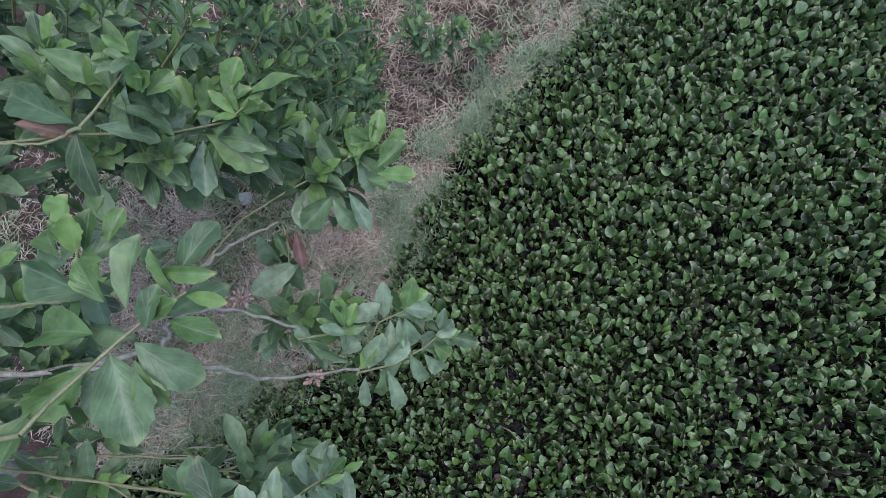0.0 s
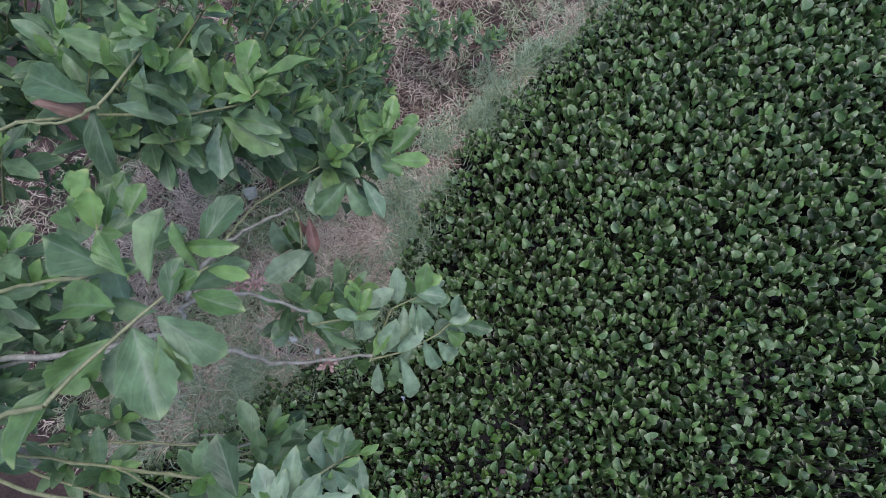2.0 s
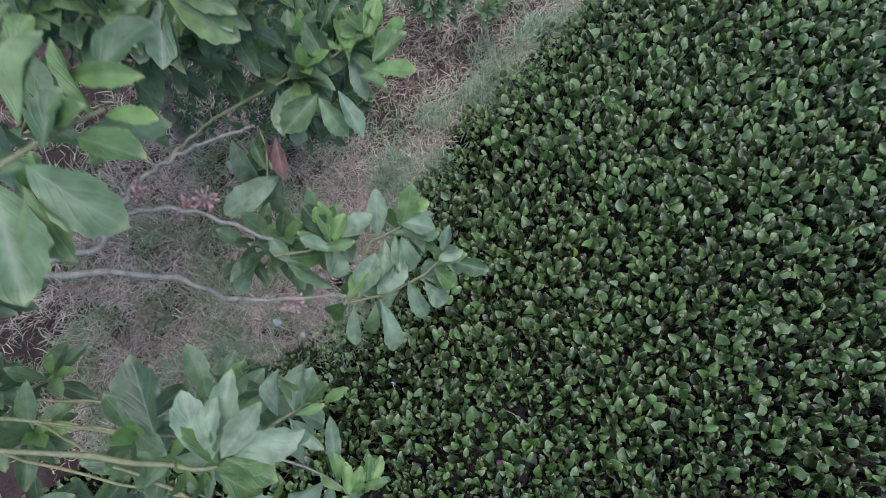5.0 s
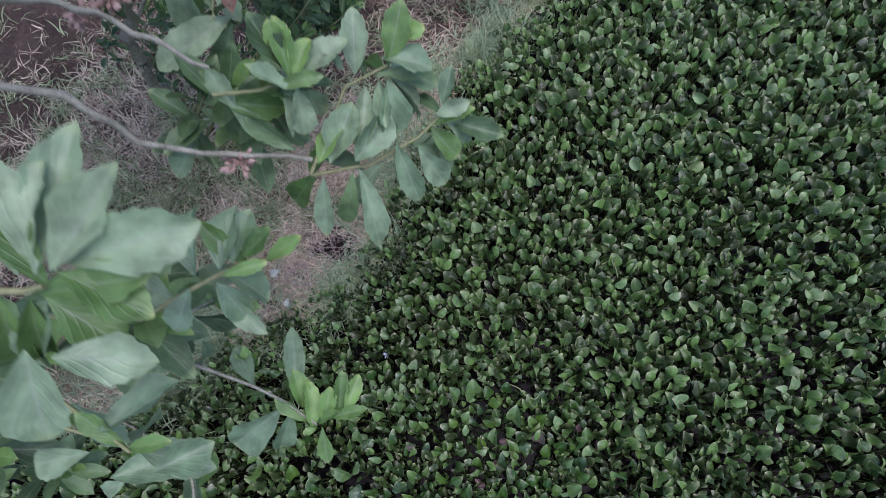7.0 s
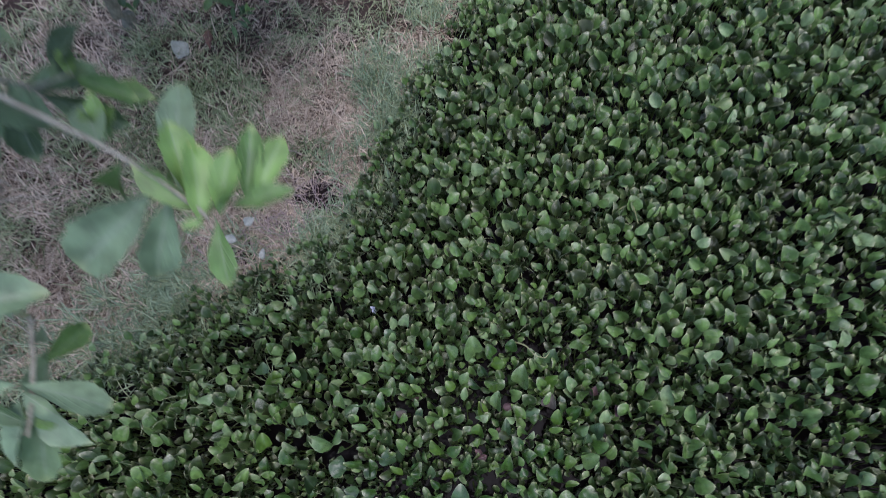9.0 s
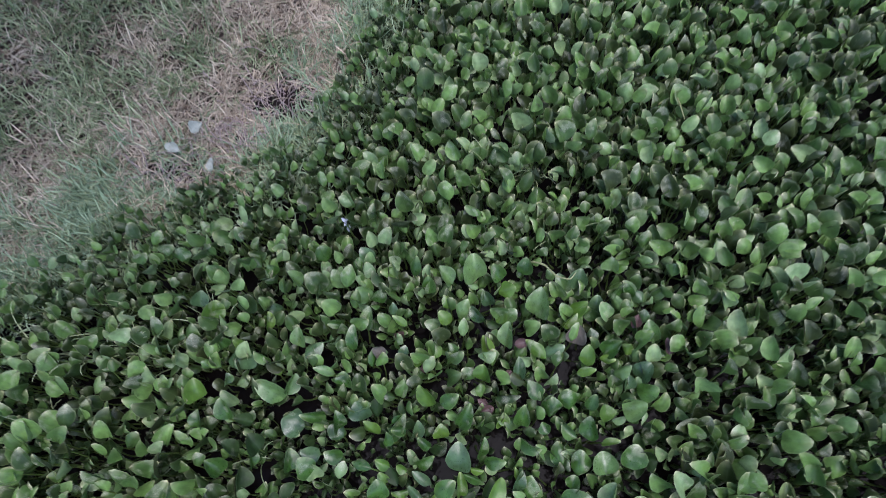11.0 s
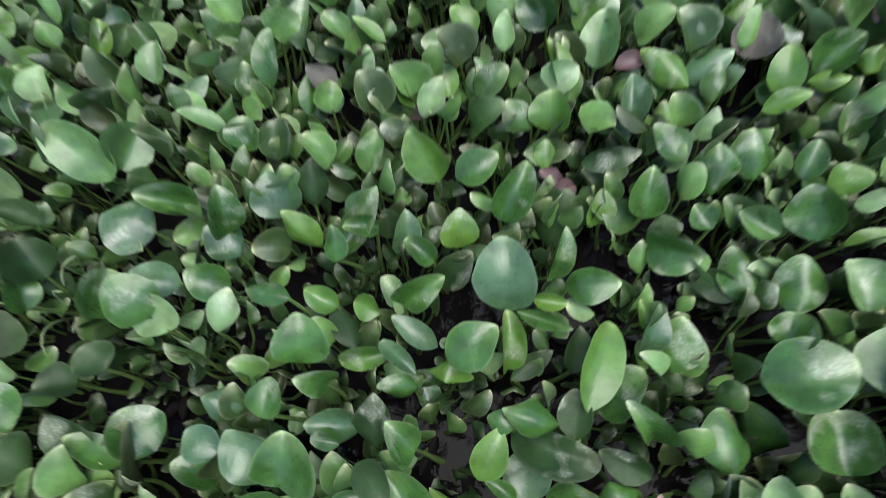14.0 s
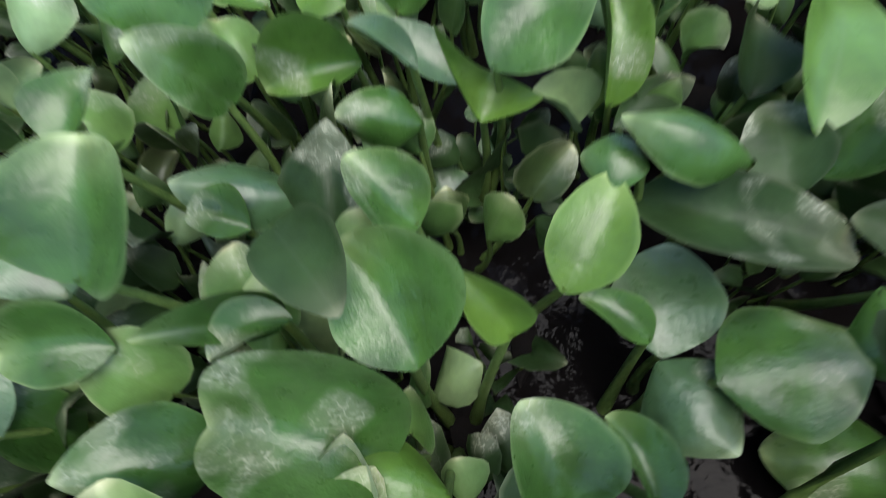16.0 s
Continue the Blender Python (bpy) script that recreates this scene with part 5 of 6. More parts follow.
# shoot
twig(tall, [(0.085, 0.627, 2.398), (0.150, 0.642, 2.388), (0.202, 0.662, 2.393)], low=9)
lance_leaf(tall, 0.198, 0.661, 2.394, 97, 53, 0.084, 0.035, 2)
lance_leaf(tall, 0.206, 0.663, 2.391, 64, 44, 0.060, 0.033, 2)
lance_leaf(tall, 0.216, 0.672, 2.394, 32, 13, 0.079, 0.046, 4)
lance_leaf(tall, 0.194, 0.668, 2.400, 133, 48, 0.089, 0.049)
lance_leaf(tall, 0.201, 0.645, 2.383, 173, 39, 0.070, 0.033, 4)
lance_leaf(tall, 0.206, 0.654, 2.386, -85, -50, 0.076, 0.044, 4)
lance_leaf(tall, 0.191, 0.691, 2.416, 129, 70, 0.048, 0.031, 2)
# shoot
twig(tall, [(0.211, 0.556, 2.281), (0.270, 0.683, 2.342), (0.339, 0.712, 2.358)], low=9)
lance_leaf(tall, 0.289, 0.694, 2.359, 86, 49, 0.093, 0.045, 4)
lance_leaf(tall, 0.338, 0.708, 2.355, 63, 46, 0.099, 0.047, 1)
lance_leaf(tall, 0.329, 0.719, 2.365, -4, 8, 0.080, 0.047, 4)
lance_leaf(tall, 0.348, 0.700, 2.348, 20, -37, 0.082, 0.039)
lance_leaf(tall, 0.338, 0.695, 2.347, -80, -42, 0.091, 0.061, 4)
lance_leaf(tall, 0.349, 0.741, 2.375, 13, 32, 0.054, 0.033, 2)
lance_leaf(tall, 0.270, 0.696, 2.365, 159, 54, 0.054, 0.039, 4)
# shoot
twig(tall, [(-0.003, 0.936, 2.382), (0.009, 0.907, 2.362), (0.008, 0.843, 2.325)], low=4)
lance_leaf(tall, 0.042, 0.916, 2.400, -78, -24, 0.096, 0.035, 3)
lance_leaf(tall, 0.037, 0.855, 2.317, -146, -6, 0.158, 0.070, 4)
lance_leaf(tall, -0.051, 0.898, 2.410, -84, -63, 0.164, 0.060, 4)
lance_leaf(tall, 0.116, 0.968, 2.375, -29, -79, 0.090, 0.040, 4)
lance_leaf(tall, -0.029, 0.676, 2.239, -147, -7, 0.090, 0.040)
lance_leaf(tall, -0.030, 0.666, 2.234, -135, -35, 0.101, 0.047, 4)
lance_leaf(tall, 0.036, 0.846, 2.311, -132, -47, 0.117, 0.056, 4)
lance_leaf(tall, 0.010, 0.915, 2.383, -74, -63, 0.083, 0.020, 3)
lance_leaf(tall, 0.008, 0.749, 2.260, -17, -75, 0.088, 0.033)
lance_leaf(tall, 0.082, 0.964, 2.388, -114, -66, 0.069, 0.040, 4)
lance_leaf(tall, 0.153, 0.987, 2.376, -23, -77, 0.071, 0.043, 4)
lance_leaf(tall, -0.219, 0.836, 2.502, -145, 43, 0.054, 0.080, 4)
lance_leaf(tall, -0.227, 0.826, 2.500, -165, -13, 0.087, 0.060)
lance_leaf(tall, -0.197, 0.854, 2.496, 64, -72, 0.085, 0.060, 4)
# shoot
twig(tall, [(0.139, 0.233, 2.719), (0.156, 0.230, 2.713), (0.172, 0.231, 2.710), (0.187, 0.235, 2.712)], low=4)
lance_leaf(tall, 0.168, 0.241, 2.715, 108, 27, 0.088, 0.043, 4)
lance_leaf(tall, 0.180, 0.242, 2.715, 80, 16, 0.109, 0.039, 4)
lance_leaf(tall, 0.191, 0.245, 2.715, 52, 19, 0.090, 0.040, 4)
lance_leaf(tall, 0.202, 0.251, 2.715, 19, 6, 0.094, 0.049, 4)
lance_leaf(tall, 0.097, 0.267, 2.715, 111, 16, 0.105, 0.061, 0)
lance_leaf(tall, 0.197, 0.245, 2.715, -21, -17, 0.068, 0.036, 1)
lance_leaf(tall, 0.193, 0.226, 2.715, -30, -29, 0.060, 0.037, 1)
lance_leaf(tall, 0.211, 0.184, 2.715, 5, -29, 0.061, 0.036, 4)
lance_leaf(tall, 0.190, 0.189, 2.715, -89, -34, 0.071, 0.049, 4)
lance_leaf(tall, 0.129, 0.240, 2.715, -164, -16, 0.071, 0.047, 0)
lance_leaf(tall, 0.173, 0.247, 2.715, 77, 32, 0.074, 0.033, 4)
# shoot
twig(tall, [(0.018, 0.176, 2.468), (0.078, 0.138, 2.444), (0.110, 0.119, 2.442)], low=4)
lance_leaf(tall, 0.078, 0.138, 2.459, 37, -9, 0.092, 0.052, 4)
lance_leaf(tall, 0.135, 0.099, 2.431, 33, -16, 0.064, 0.047, 4)
lance_leaf(tall, 0.077, 0.118, 2.462, -164, 2, 0.057, 0.057, 4)
# shoot
twig(tall, [(0.129, 0.259, 2.501), (0.171, 0.295, 2.493), (0.219, 0.329, 2.487), (0.248, 0.336, 2.487)], low=4)
lance_leaf(tall, 0.182, 0.307, 2.510, 94, 33, 0.073, 0.043, 4)
lance_leaf(tall, 0.204, 0.317, 2.502, 84, 16, 0.074, 0.051, 4)
lance_leaf(tall, 0.216, 0.325, 2.498, 79, 19, 0.062, 0.036, 4)
lance_leaf(tall, 0.225, 0.334, 2.496, 42, 16, 0.046, 0.031, 1)
lance_leaf(tall, 0.207, 0.317, 2.500, -23, -47, 0.065, 0.043, 4)
lance_leaf(tall, 0.178, 0.292, 2.510, -115, -27, 0.052, 0.038, 4)
lance_leaf(tall, 0.207, 0.310, 2.499, 21, 1, 0.048, 0.017, 2)
lance_leaf(tall, 0.202, 0.302, 2.500, -47, -42, 0.056, 0.038, 4)
# shoot
twig(tall, [(0.008, 0.245, 2.322), (0.049, 0.247, 2.289), (0.089, 0.235, 2.259), (0.147, 0.217, 2.222), (0.195, 0.196, 2.197), (0.241, 0.166, 2.177)], low=4, mat=BARK)
lance_leaf(tall, 0.208, 0.191, 2.175, 100, 13, 0.129, 0.035, 4)
lance_leaf(tall, 0.215, 0.191, 2.175, 97, 40, 0.062, 0.031, 2)
lance_leaf(tall, 0.234, 0.163, 2.175, 90, 35, 0.070, 0.031, 2)
lance_leaf(tall, 0.251, 0.169, 2.175, 76, 31, 0.057, 0.028, 2)
lance_leaf(tall, 0.273, 0.187, 2.175, 83, 28, 0.063, 0.026, 1)
lance_leaf(tall, 0.281, 0.184, 2.175, 66, 18, 0.062, 0.026, 2)
lance_leaf(tall, 0.249, 0.164, 2.175, -82, -29, 0.060, 0.025, 1)
lance_leaf(tall, 0.239, 0.160, 2.175, -153, 32, 0.019, 0.019, 2)
lance_leaf(tall, 0.179, 0.188, 2.175, -144, -21, 0.110, 0.060, 4)
lance_leaf(tall, 0.200, 0.190, 2.175, -115, -31, 0.094, 0.039, 4)
lance_leaf(tall, 0.260, 0.178, 2.175, 16, 0, 0.057, 0.022, 1)
lance_leaf(tall, 0.119, 0.249, 2.175, 97, 44, 0.043, 0.019, 2)
lance_leaf(tall, 0.119, 0.249, 2.175, 138, 36, 0.034, 0.018, 2)
lance_leaf(tall, 0.122, 0.249, 2.175, 63, 36, 0.033, 0.018, 1)
lance_leaf(tall, 0.113, 0.248, 2.175, -131, 0, 0.013, 0.018, 1)
# shoot
twig(tall, [(-0.154, 0.330, 2.193), (-0.097, 0.351, 2.156), (-0.041, 0.353, 2.120), (-0.003, 0.380, 2.113)], low=4, mat=BARK)
lance_leaf(tall, -0.064, 0.346, 2.146, -98, -19, 0.105, 0.066)
lance_leaf(tall, -0.053, 0.349, 2.138, -84, -33, 0.090, 0.039)
lance_leaf(tall, -0.032, 0.347, 2.121, 11, -55, 0.095, 0.039)
lance_leaf(tall, 0.024, 0.399, 2.103, -166, -5, 0.092, 0.039)
lance_leaf(tall, 0.004, 0.438, 2.134, -145, -29, 0.069, 0.044)
# shoot
twig(tall, [(-0.039, 0.100, 2.021), (-0.021, 0.053, 2.019), (-0.006, 0.007, 2.021), (0.007, -0.031, 2.027)], low=4, mat=BARK)
lance_leaf(tall, -0.120, 0.068, 2.114, 23, -21, 0.138, 0.069, 4)
lance_leaf(tall, -0.011, 0.022, 2.034, -12, -54, 0.099, 0.038, 4)
lance_leaf(tall, -0.010, 0.014, 2.033, -42, -46, 0.091, 0.047, 4)
lance_leaf(tall, -0.011, 0.007, 2.034, -90, -27, 0.071, 0.050, 4)
lance_leaf(tall, -0.017, 0.022, 2.038, -179, 55, 0.075, 0.047, 4)
lance_leaf(tall, -0.102, 0.064, 2.098, -148, 6, 0.046, 0.056, 4)
lance_leaf(tall, -0.034, 0.092, 2.048, 117, 32, 0.050, 0.033, 4)
for a_, b_, lift in (((-0.25, 0.289, 2.0), (-0.128, 0.277, 2.02), 0.01), ((-0.263, 0.233, 1.95), (-0.084, 0.268, 2.0), 0.015), ((-0.33, 0.222, 1.95), (-0.216, 0.17, 1.95), 0.02),
                     ((-0.272, 0.165, 1.9), (-0.138, 0.103, 1.9), 0.02), ((-0.507, 0.313, 2.0), (-0.122, 0.306, 2.1), 0.02), ((-0.307, 0.355, 2.1), (-0.153, 0.346, 2.1), 0.015), ((-0.25, 0.36, 2.1), (-0.18, 0.30, 2.08), 0.01)):
    part("bare_twig", tube(bow(a_, b_, lift, 8, 0.06), np.linspace(0.0026, 0.0013, 8), 6), BARK, tall, "thin leafless twig")
for at in ((-0.02, 0.70, 2.515), (-0.07, 0.69, 2.50), (0.12, 0.54, 2.345), (-0.13, 0.69, 2.56)):
    shape = fruit_bunch(srng, 0.025)
    part("seed_head", (shape[0] + np.array(at), shape[1], shape[2]), FRUIT, tall, "bunch of dry reddish brown fruits")


def crown(shrub, rng, boxes, length, leafy=GLAUCOUS):
    """Foliage further in: many shoots within ellipsoids, joined, since nobody could count the leaves."""
    stems, old, young = [], [], []
    for (cx, cy, cz), (rx, ry, rz), count in boxes:
        for _ in range(count):
            d = rng.normal(0, 1, 3)
            d = d / np.linalg.norm(d) * rng.uniform(0.35, 1) ** 0.5
            tip = np.array([cx, cy, cz]) + d * (rx, ry, rz)
            back = np.array([-0.16, -0.02, -0.16]) * rng.uniform(0.7, 1.3) + d * -0.06
            stem, leaves = sprig(rng, tip + back, tip, rng.integers(9, 14), length * rng.uniform(0.85, 1.15), rng.choice([0.08, 0.18, 0.3]), side=rng.uniform(-0.1, 0.1))
            stems.append(stem)
            for shape, is_young in leaves:
                (young if is_young else old).append(shape)
    for shapes, mat, name, label in ((old, leafy, "foliage", "mass of lance-shaped green leaves"), (young, YOUNG, "young_foliage", "pale green young leaves"), (stems, TWIG, "brushwood", "")):
        tagged(part(name, joined(shapes), mat, shrub, label), kind="stuff")


# the dense ellipsoids far left stay out of view, added to shade the bank
crown(tall, srng, [((-0.55, 0.75, 2.55), (0.25, 0.3, 0.25), 12), ((-0.38, 1.3, 2.6), (0.28, 0.22, 0.2), 18), ((-0.12, 1.08, 2.62), (0.2, 0.14, 0.1), 11), ((-0.22, 0.98, 2.8), (0.16, 0.1, 0.08), 6), ((-0.5, 0.35, 2.4), (0.25, 0.22, 0.3), 10), ((-0.45, 0.1, 2.1), (0.2, 0.15, 0.25), 6), ((0.1, 1.12, 2.36), (0.16, 0.12, 0.12), 7), ((0.08, 0.72, 2.28), (0.12, 0.08, 0.08), 4), ((-0.02, 0.3, 2.42), (0.14, 0.1, 0.1), 4), ((-1.1, 0.55, 2.5), (0.4, 0.4, 0.4), 34), ((-1.4, 1.2, 2.5), (0.5, 0.45, 0.5), 40), ((-1.7, 0.5, 2.0), (0.4, 0.5, 0.6), 30), ((-1.35, 1.3, 2.95), (0.5, 0.75, 0.45), 80), ((-1.35, 0.3, 2.1), (0.4, 0.5, 0.5), 44), ((-1.15, 0.75, 2.1), (0.22, 0.25, 0.3), 16), ((-0.9, 1.6, 2.35), (0.4, 0.35, 0.28), 40), ((-1.35, 2.05, 2.0), (0.4, 0.4, 0.4), 40)], 0.12)

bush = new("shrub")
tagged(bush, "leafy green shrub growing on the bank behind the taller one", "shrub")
limb(bush, [(-1.5, 2.1, lie(-1.5, 2.1) - 0.05), (-1.2, 1.9, 1.1), (-0.7, 1.7, 1.7), (-0.2, 1.6, 2.1)], 0.035, 0.01, name="trunk")
limb(bush, [(-1.2, 1.9, 1.1), (-0.8, 2.2, 1.5), (-0.3, 2.1, 1.9)], 0.02, 0.006)
limb(bush, [(-1.2, 1.9, 1.1), (-1.1, 2.6, 1.6), (-0.8, 2.8, 1.9)], 0.02, 0.006)
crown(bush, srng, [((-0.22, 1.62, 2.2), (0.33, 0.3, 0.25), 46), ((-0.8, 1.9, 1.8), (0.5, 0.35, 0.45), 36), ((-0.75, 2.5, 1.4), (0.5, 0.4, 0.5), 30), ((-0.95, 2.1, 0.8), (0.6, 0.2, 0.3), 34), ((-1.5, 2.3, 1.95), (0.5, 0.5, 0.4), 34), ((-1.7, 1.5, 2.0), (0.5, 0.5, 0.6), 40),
                   ((-0.36, 2.4, 1.2), (0.36, 0.34, 0.35), 64), ((-0.2, 2.0, 1.45), (0.24, 0.25, 0.25), 40), ((-0.1, 1.55, 1.65), (0.2, 0.15, 0.2), 24), ((-0.6, 2.9, 1.0), (0.4, 0.4, 0.35), 40)], 0.085, SHADED_LEAF)

creeper = new("low_bush")
tagged(creeper, "low bush with dull green leaves above the grass", "bush")
limb(creeper, [(-0.1, 3.35, lie(-0.1, 3.35) - 0.03), (0.02, 3.2, 0.55), (0.16, 3.05, 0.75)], 0.014, 0.005)
crown(creeper, srng, [((0.16, 3.0, 0.72), (0.22, 0.24, 0.2), 16), ((0.55, 3.1, 0.5), (0.12, 0.1, 0.1), 4)], 0.11)

# ---- grass on the bank ----


def tufts(rng, clumps, each, near, reach, length, width, flat, green):
    """Clumps of narrow bent blades: near and reach, how far from the shore; flat, how much they lie down; green: where the grass is alive, else the dry patches."""
    tries = clumps * (26 if reach < 0.5 else 7)
    lo, hi = (np.array([-9, -4]), np.array([4, 9.5])) if reach > 3 else (np.array([-3.9, 0.0]), np.array([1.7, 4.7]))
    x, y = rng.uniform(lo[0], hi[0], tries), rng.uniform(lo[1], hi[1], tries)
    d = inland(x, y)
    w = ease(0.3, 0.7, 0.5 + 0.3 * np.sin(5.3 * x + 1.3 * np.sin(4 * y)) * np.sin(4.7 * y + 0.7 * x) + 0.25 * np.sin(11 * x - 6 * y) * np.sin(9 * y + 5 * x) + 0.12 * np.sin(23 * x + 5 * y) * np.sin(21 * y - 4 * x))
    edge = (0.26 if reach < 0.5 else 0.14) * bool(green) * rng.uniform(0, 1, tries) ** 1.6
    ok = (d > near - 0.02 - edge) & (d < reach) & (rng.uniform(0, 1, tries) < (0.1 + 0.9 * (w if green else 1 - 0.85 * w)))
    hole = np.minimum(np.hypot((x + 0.41) / 0.15, (y - 1.24) / 0.11), np.hypot((x + 0.81) / 0.15, (y - 0.90) / 0.05))
    ok &= rng.uniform(0, 1, tries) < ease(0.7, 1.4, hole) + 0.02
    ok &= rng.uniform(0, 1, tries) < 1 - 0.8 * ease(-2.0, -2.3, x)
    ok &= rng.uniform(0, 1, tries) < ease(lo[0], lo[0] + 1.2, x) * np.maximum(ease(lo[1], lo[1] + 0.5, y), ease(-1.6, -1.4, x))
    ok &= rng.uniform(0, 1, tries) < 1 - 0.45 * ease(1.6, 2.0, y) * ease(-0.6, -0.9, x)
    if green:
        # thin where the slipped edge and the trodden strip are
        ok &= rng.uniform(0, 1, tries) < 1 - 0.6 * ease(0.1, 0.22, d) * np.exp(-(((x + 0.25) / 0.42) ** 2 + ((y - 1.3) / 0.5) ** 2) ** 2)
        ok &= (rng.uniform(0, 1, tries) < 1 - 0.8 * ease(1.9, 2.5, y)) | (d < 0.14)
    elif green is False:
        ok &= rng.uniform(0, 1, tries) < 1 - 0.2 * ease(0.5, 0.85, d) * ease(-0.55, -0.9, x)
        ok &= rng.uniform(0, 1, tries) < 1 - 0.75 * ease(1.9, 2.5, y)
    x, y = x[ok][:clumps], y[ok][:clumps]
    n = len(x) * each
    big = np.repeat(rng.uniform(0.6, 1.35, len(x)), each)
    lean = np.repeat(rng.normal(flat, 0.25, len(x)), each)
    sway = np.repeat(rng.uniform(0, 2 * np.pi, len(x)), each)
    r, a0 = np.abs(rng.normal(0, 0.016, n)), rng.uniform(0, 2 * np.pi, n)
    x, y = np.repeat(x, each) + r * np.cos(a0), np.repeat(y, each) + r * np.sin(a0)
    a = np.where(rng.uniform(0, 1, n) < 0.4, sway + rng.normal(0, 0.5, n), a0 + rng.normal(0, 0.6, n))
    z = np.maximum(lie(x, y), 0.0) - 0.004
    ll = length * big * rng.uniform(0.5, 1.25, n)
    tilt = np.clip(lean + rng.normal(0, 0.3, n), 0.1, 1.5)
    t = np.array([0, 0.4, 0.72, 1.0])
    bent = tilt[:, None] + 1.1 * t[None] * rng.uniform(0.1, 1.4, (n, 1))
    ds = np.diff(t, prepend=0)[None] * ll[:, None]
    out, up = np.cumsum(np.sin(bent) * ds, 1), np.cumsum(np.cos(bent) * ds, 1)
    up = np.maximum(up, 0.003 + 0.014 * rng.uniform(0, 1, (n, 1)) * t[None])
    half = width / 2 * np.array([1, 0.95, 0.65, 0.08])[None] * rng.uniform(0.6, 1.4, (n, 1))
    turn = a[:, None] + rng.normal(0, 0.5, (n, 1)) * t[None]
    cx, cy = x[:, None] + np.cos(turn) * out, y[:, None] + np.sin(turn) * out
    sx, sy = -np.sin(turn) * half, np.cos(turn) * half
    cz = z[:, None] + up
    left, right = np.stack([cx - sx, cy - sy, cz], -1), np.stack([cx + sx, cy + sy, cz], -1)
    verts = np.stack([left, right], 2).reshape(-1, 3)
    f = np.array([[0, 1, 3, 2], [2, 3, 5, 4], [4, 5, 7, 6]])
    faces = (f[None] + 8 * np.arange(n)[:, None, None]).reshape(-1, 4)
    return verts, faces, None


grng = np.random.default_rng(3)
for name, clumps, each, near, reach, length, width, flat, green, mat, label in (
    ("grass", 6400, 6, 0.0, 2.6, 0.095, 0.0054, 0.7, True, GRASS, "short green grass on the bank beside the pond"),
    ("shore_grass", 2000, 6, 0.0, 0.3, 0.12, 0.0056, 0.6, True, LUSH, "longer green grass where the bank meets the pond"),
    ("meadow_grass", 3000, 6, 1.9, 7.0, 0.15, 0.009, 0.8, True, GRASS, "tufted grass further up the bank"),
    ("dead_thatch", 6500, 6, 0.0, 2.6, 0.065, 0.0048, 1.25, None, THATCH, "flattened brown thatch between the grass tufts"),
    ("dry_grass", 8400, 6, 0.0, 2.6, 0.10, 0.0052, 1.05, False, STRAW, "matted dry straw-coloured grass on the bank"),
):
    v, f, _ = tufts(grng, clumps, each, near, reach, length, width, flat, green)
    tagged(new(name, mesh_of(name, v, f, None, mat)), label, "grass", kind="stuff")


# ---- small things ----


def petal_flower(at):
    """A faded water hyacinth flower on its stalk."""
    flower = new("flower")
    flower.location = at
    tagged(flower, "faded lilac water hyacinth flower standing among leaves", "flower")
    frng = np.random.default_rng(2)
    part("flower_stalk", tube(bow((0.01, -0.01, -0.16), (0, 0, 0), 0.0, 6, 0.1), np.linspace(0.004, 0.0025, 6), 6), PETIOLE, flower)
    for k in range(8):
        a = k * 2.4
        way = np.array([np.cos(a) * 0.22, np.sin(a) * 0.22 - 0.1, 1.0 if k < 4 else -0.8])
        part("petal", laid(blade(0.034, 0.013, 8, 5, frng.uniform(0.2, 1.0), 0.15, 0.1, 0.3, k), facing((0, 0, -0.004 * k), way, (0, 0, 1))), PETAL, flower)


def fallen(name, label, category, at, size, width, mat, heading, rise=8, shape_tip=1.0):
    """A dead leaf lying on what is below it."""
    frng = np.random.default_rng(int(1000 * abs(at[0])) + 3)
    a, r = radians(heading), radians(rise)
    way = (np.cos(a) * np.cos(r), np.sin(a) * np.cos(r), np.sin(r))
    ob = new(name, mesh_of(name, *laid(blade(size, width, 14, 7, frng.uniform(-0.8, 0.8), frng.uniform(0.2, 0.4), 0.12, shape_tip, frng.uniform(0, 6)), facing((0, 0, 0), way, (0.1, -0.2, 1))), mat))
    ob.location = at
    return tagged(ob, label, category)


petal_flower(FLOWER)
WITHERED = "withered reddish brown leaf caught among water hyacinth"
fallen("dead_leaf", WITHERED, "dead leaf", (0.47, -0.03, 0.10), 0.05, 0.03, PURPLE, 20, 10)
fallen("dead_leaf", WITHERED, "dead leaf", (0.50, -0.01, 0.095), 0.045, 0.028, PURPLE, 150, 15)
fallen("dead_leaf", WITHERED, "dead leaf", (0.55, 0.07, 0.12), 0.04, 0.03, PURPLE, 60, 20)
fallen("dead_leaf", WITHERED, "dead leaf", (0.27, 0.10, 0.11), 0.045, 0.035, PURPLE, 10, 10)
for k in range(9):
    x, y = 0.46 + 0.09 * np.cos(2.4 * k) * (k / 9) ** 0.5, 3.28 + 0.09 * np.sin(2.4 * k) * (k / 9) ** 0.5
    fallen("dead_leaf", "dry reddish brown leaf lying in the grass", "dead leaf", (x, y, float(lie(x, y)) + 0.05), 0.09, 0.035, BRONZE, 137 * k, 12)
for x, y, head in ((-0.741, 1.035, 40), (-0.777, 0.949, 160), (-0.63, 0.86, 80)):
    fallen("bleached_leaf", "bleached whitish leaf lying on the grass", "dead leaf", (x, y, float(lie(x, y)) + 0.075), 0.06, 0.048, PALE, head, 15, 0.2)
fallen("bleached_leaf", "pale grey crumpled leaf on the grass", "dead leaf", (-1.13, 1.85, float(lie(-1.13, 1.85)) + 0.05), 0.10, 0.08, PALE, 70, 6, 0.2)
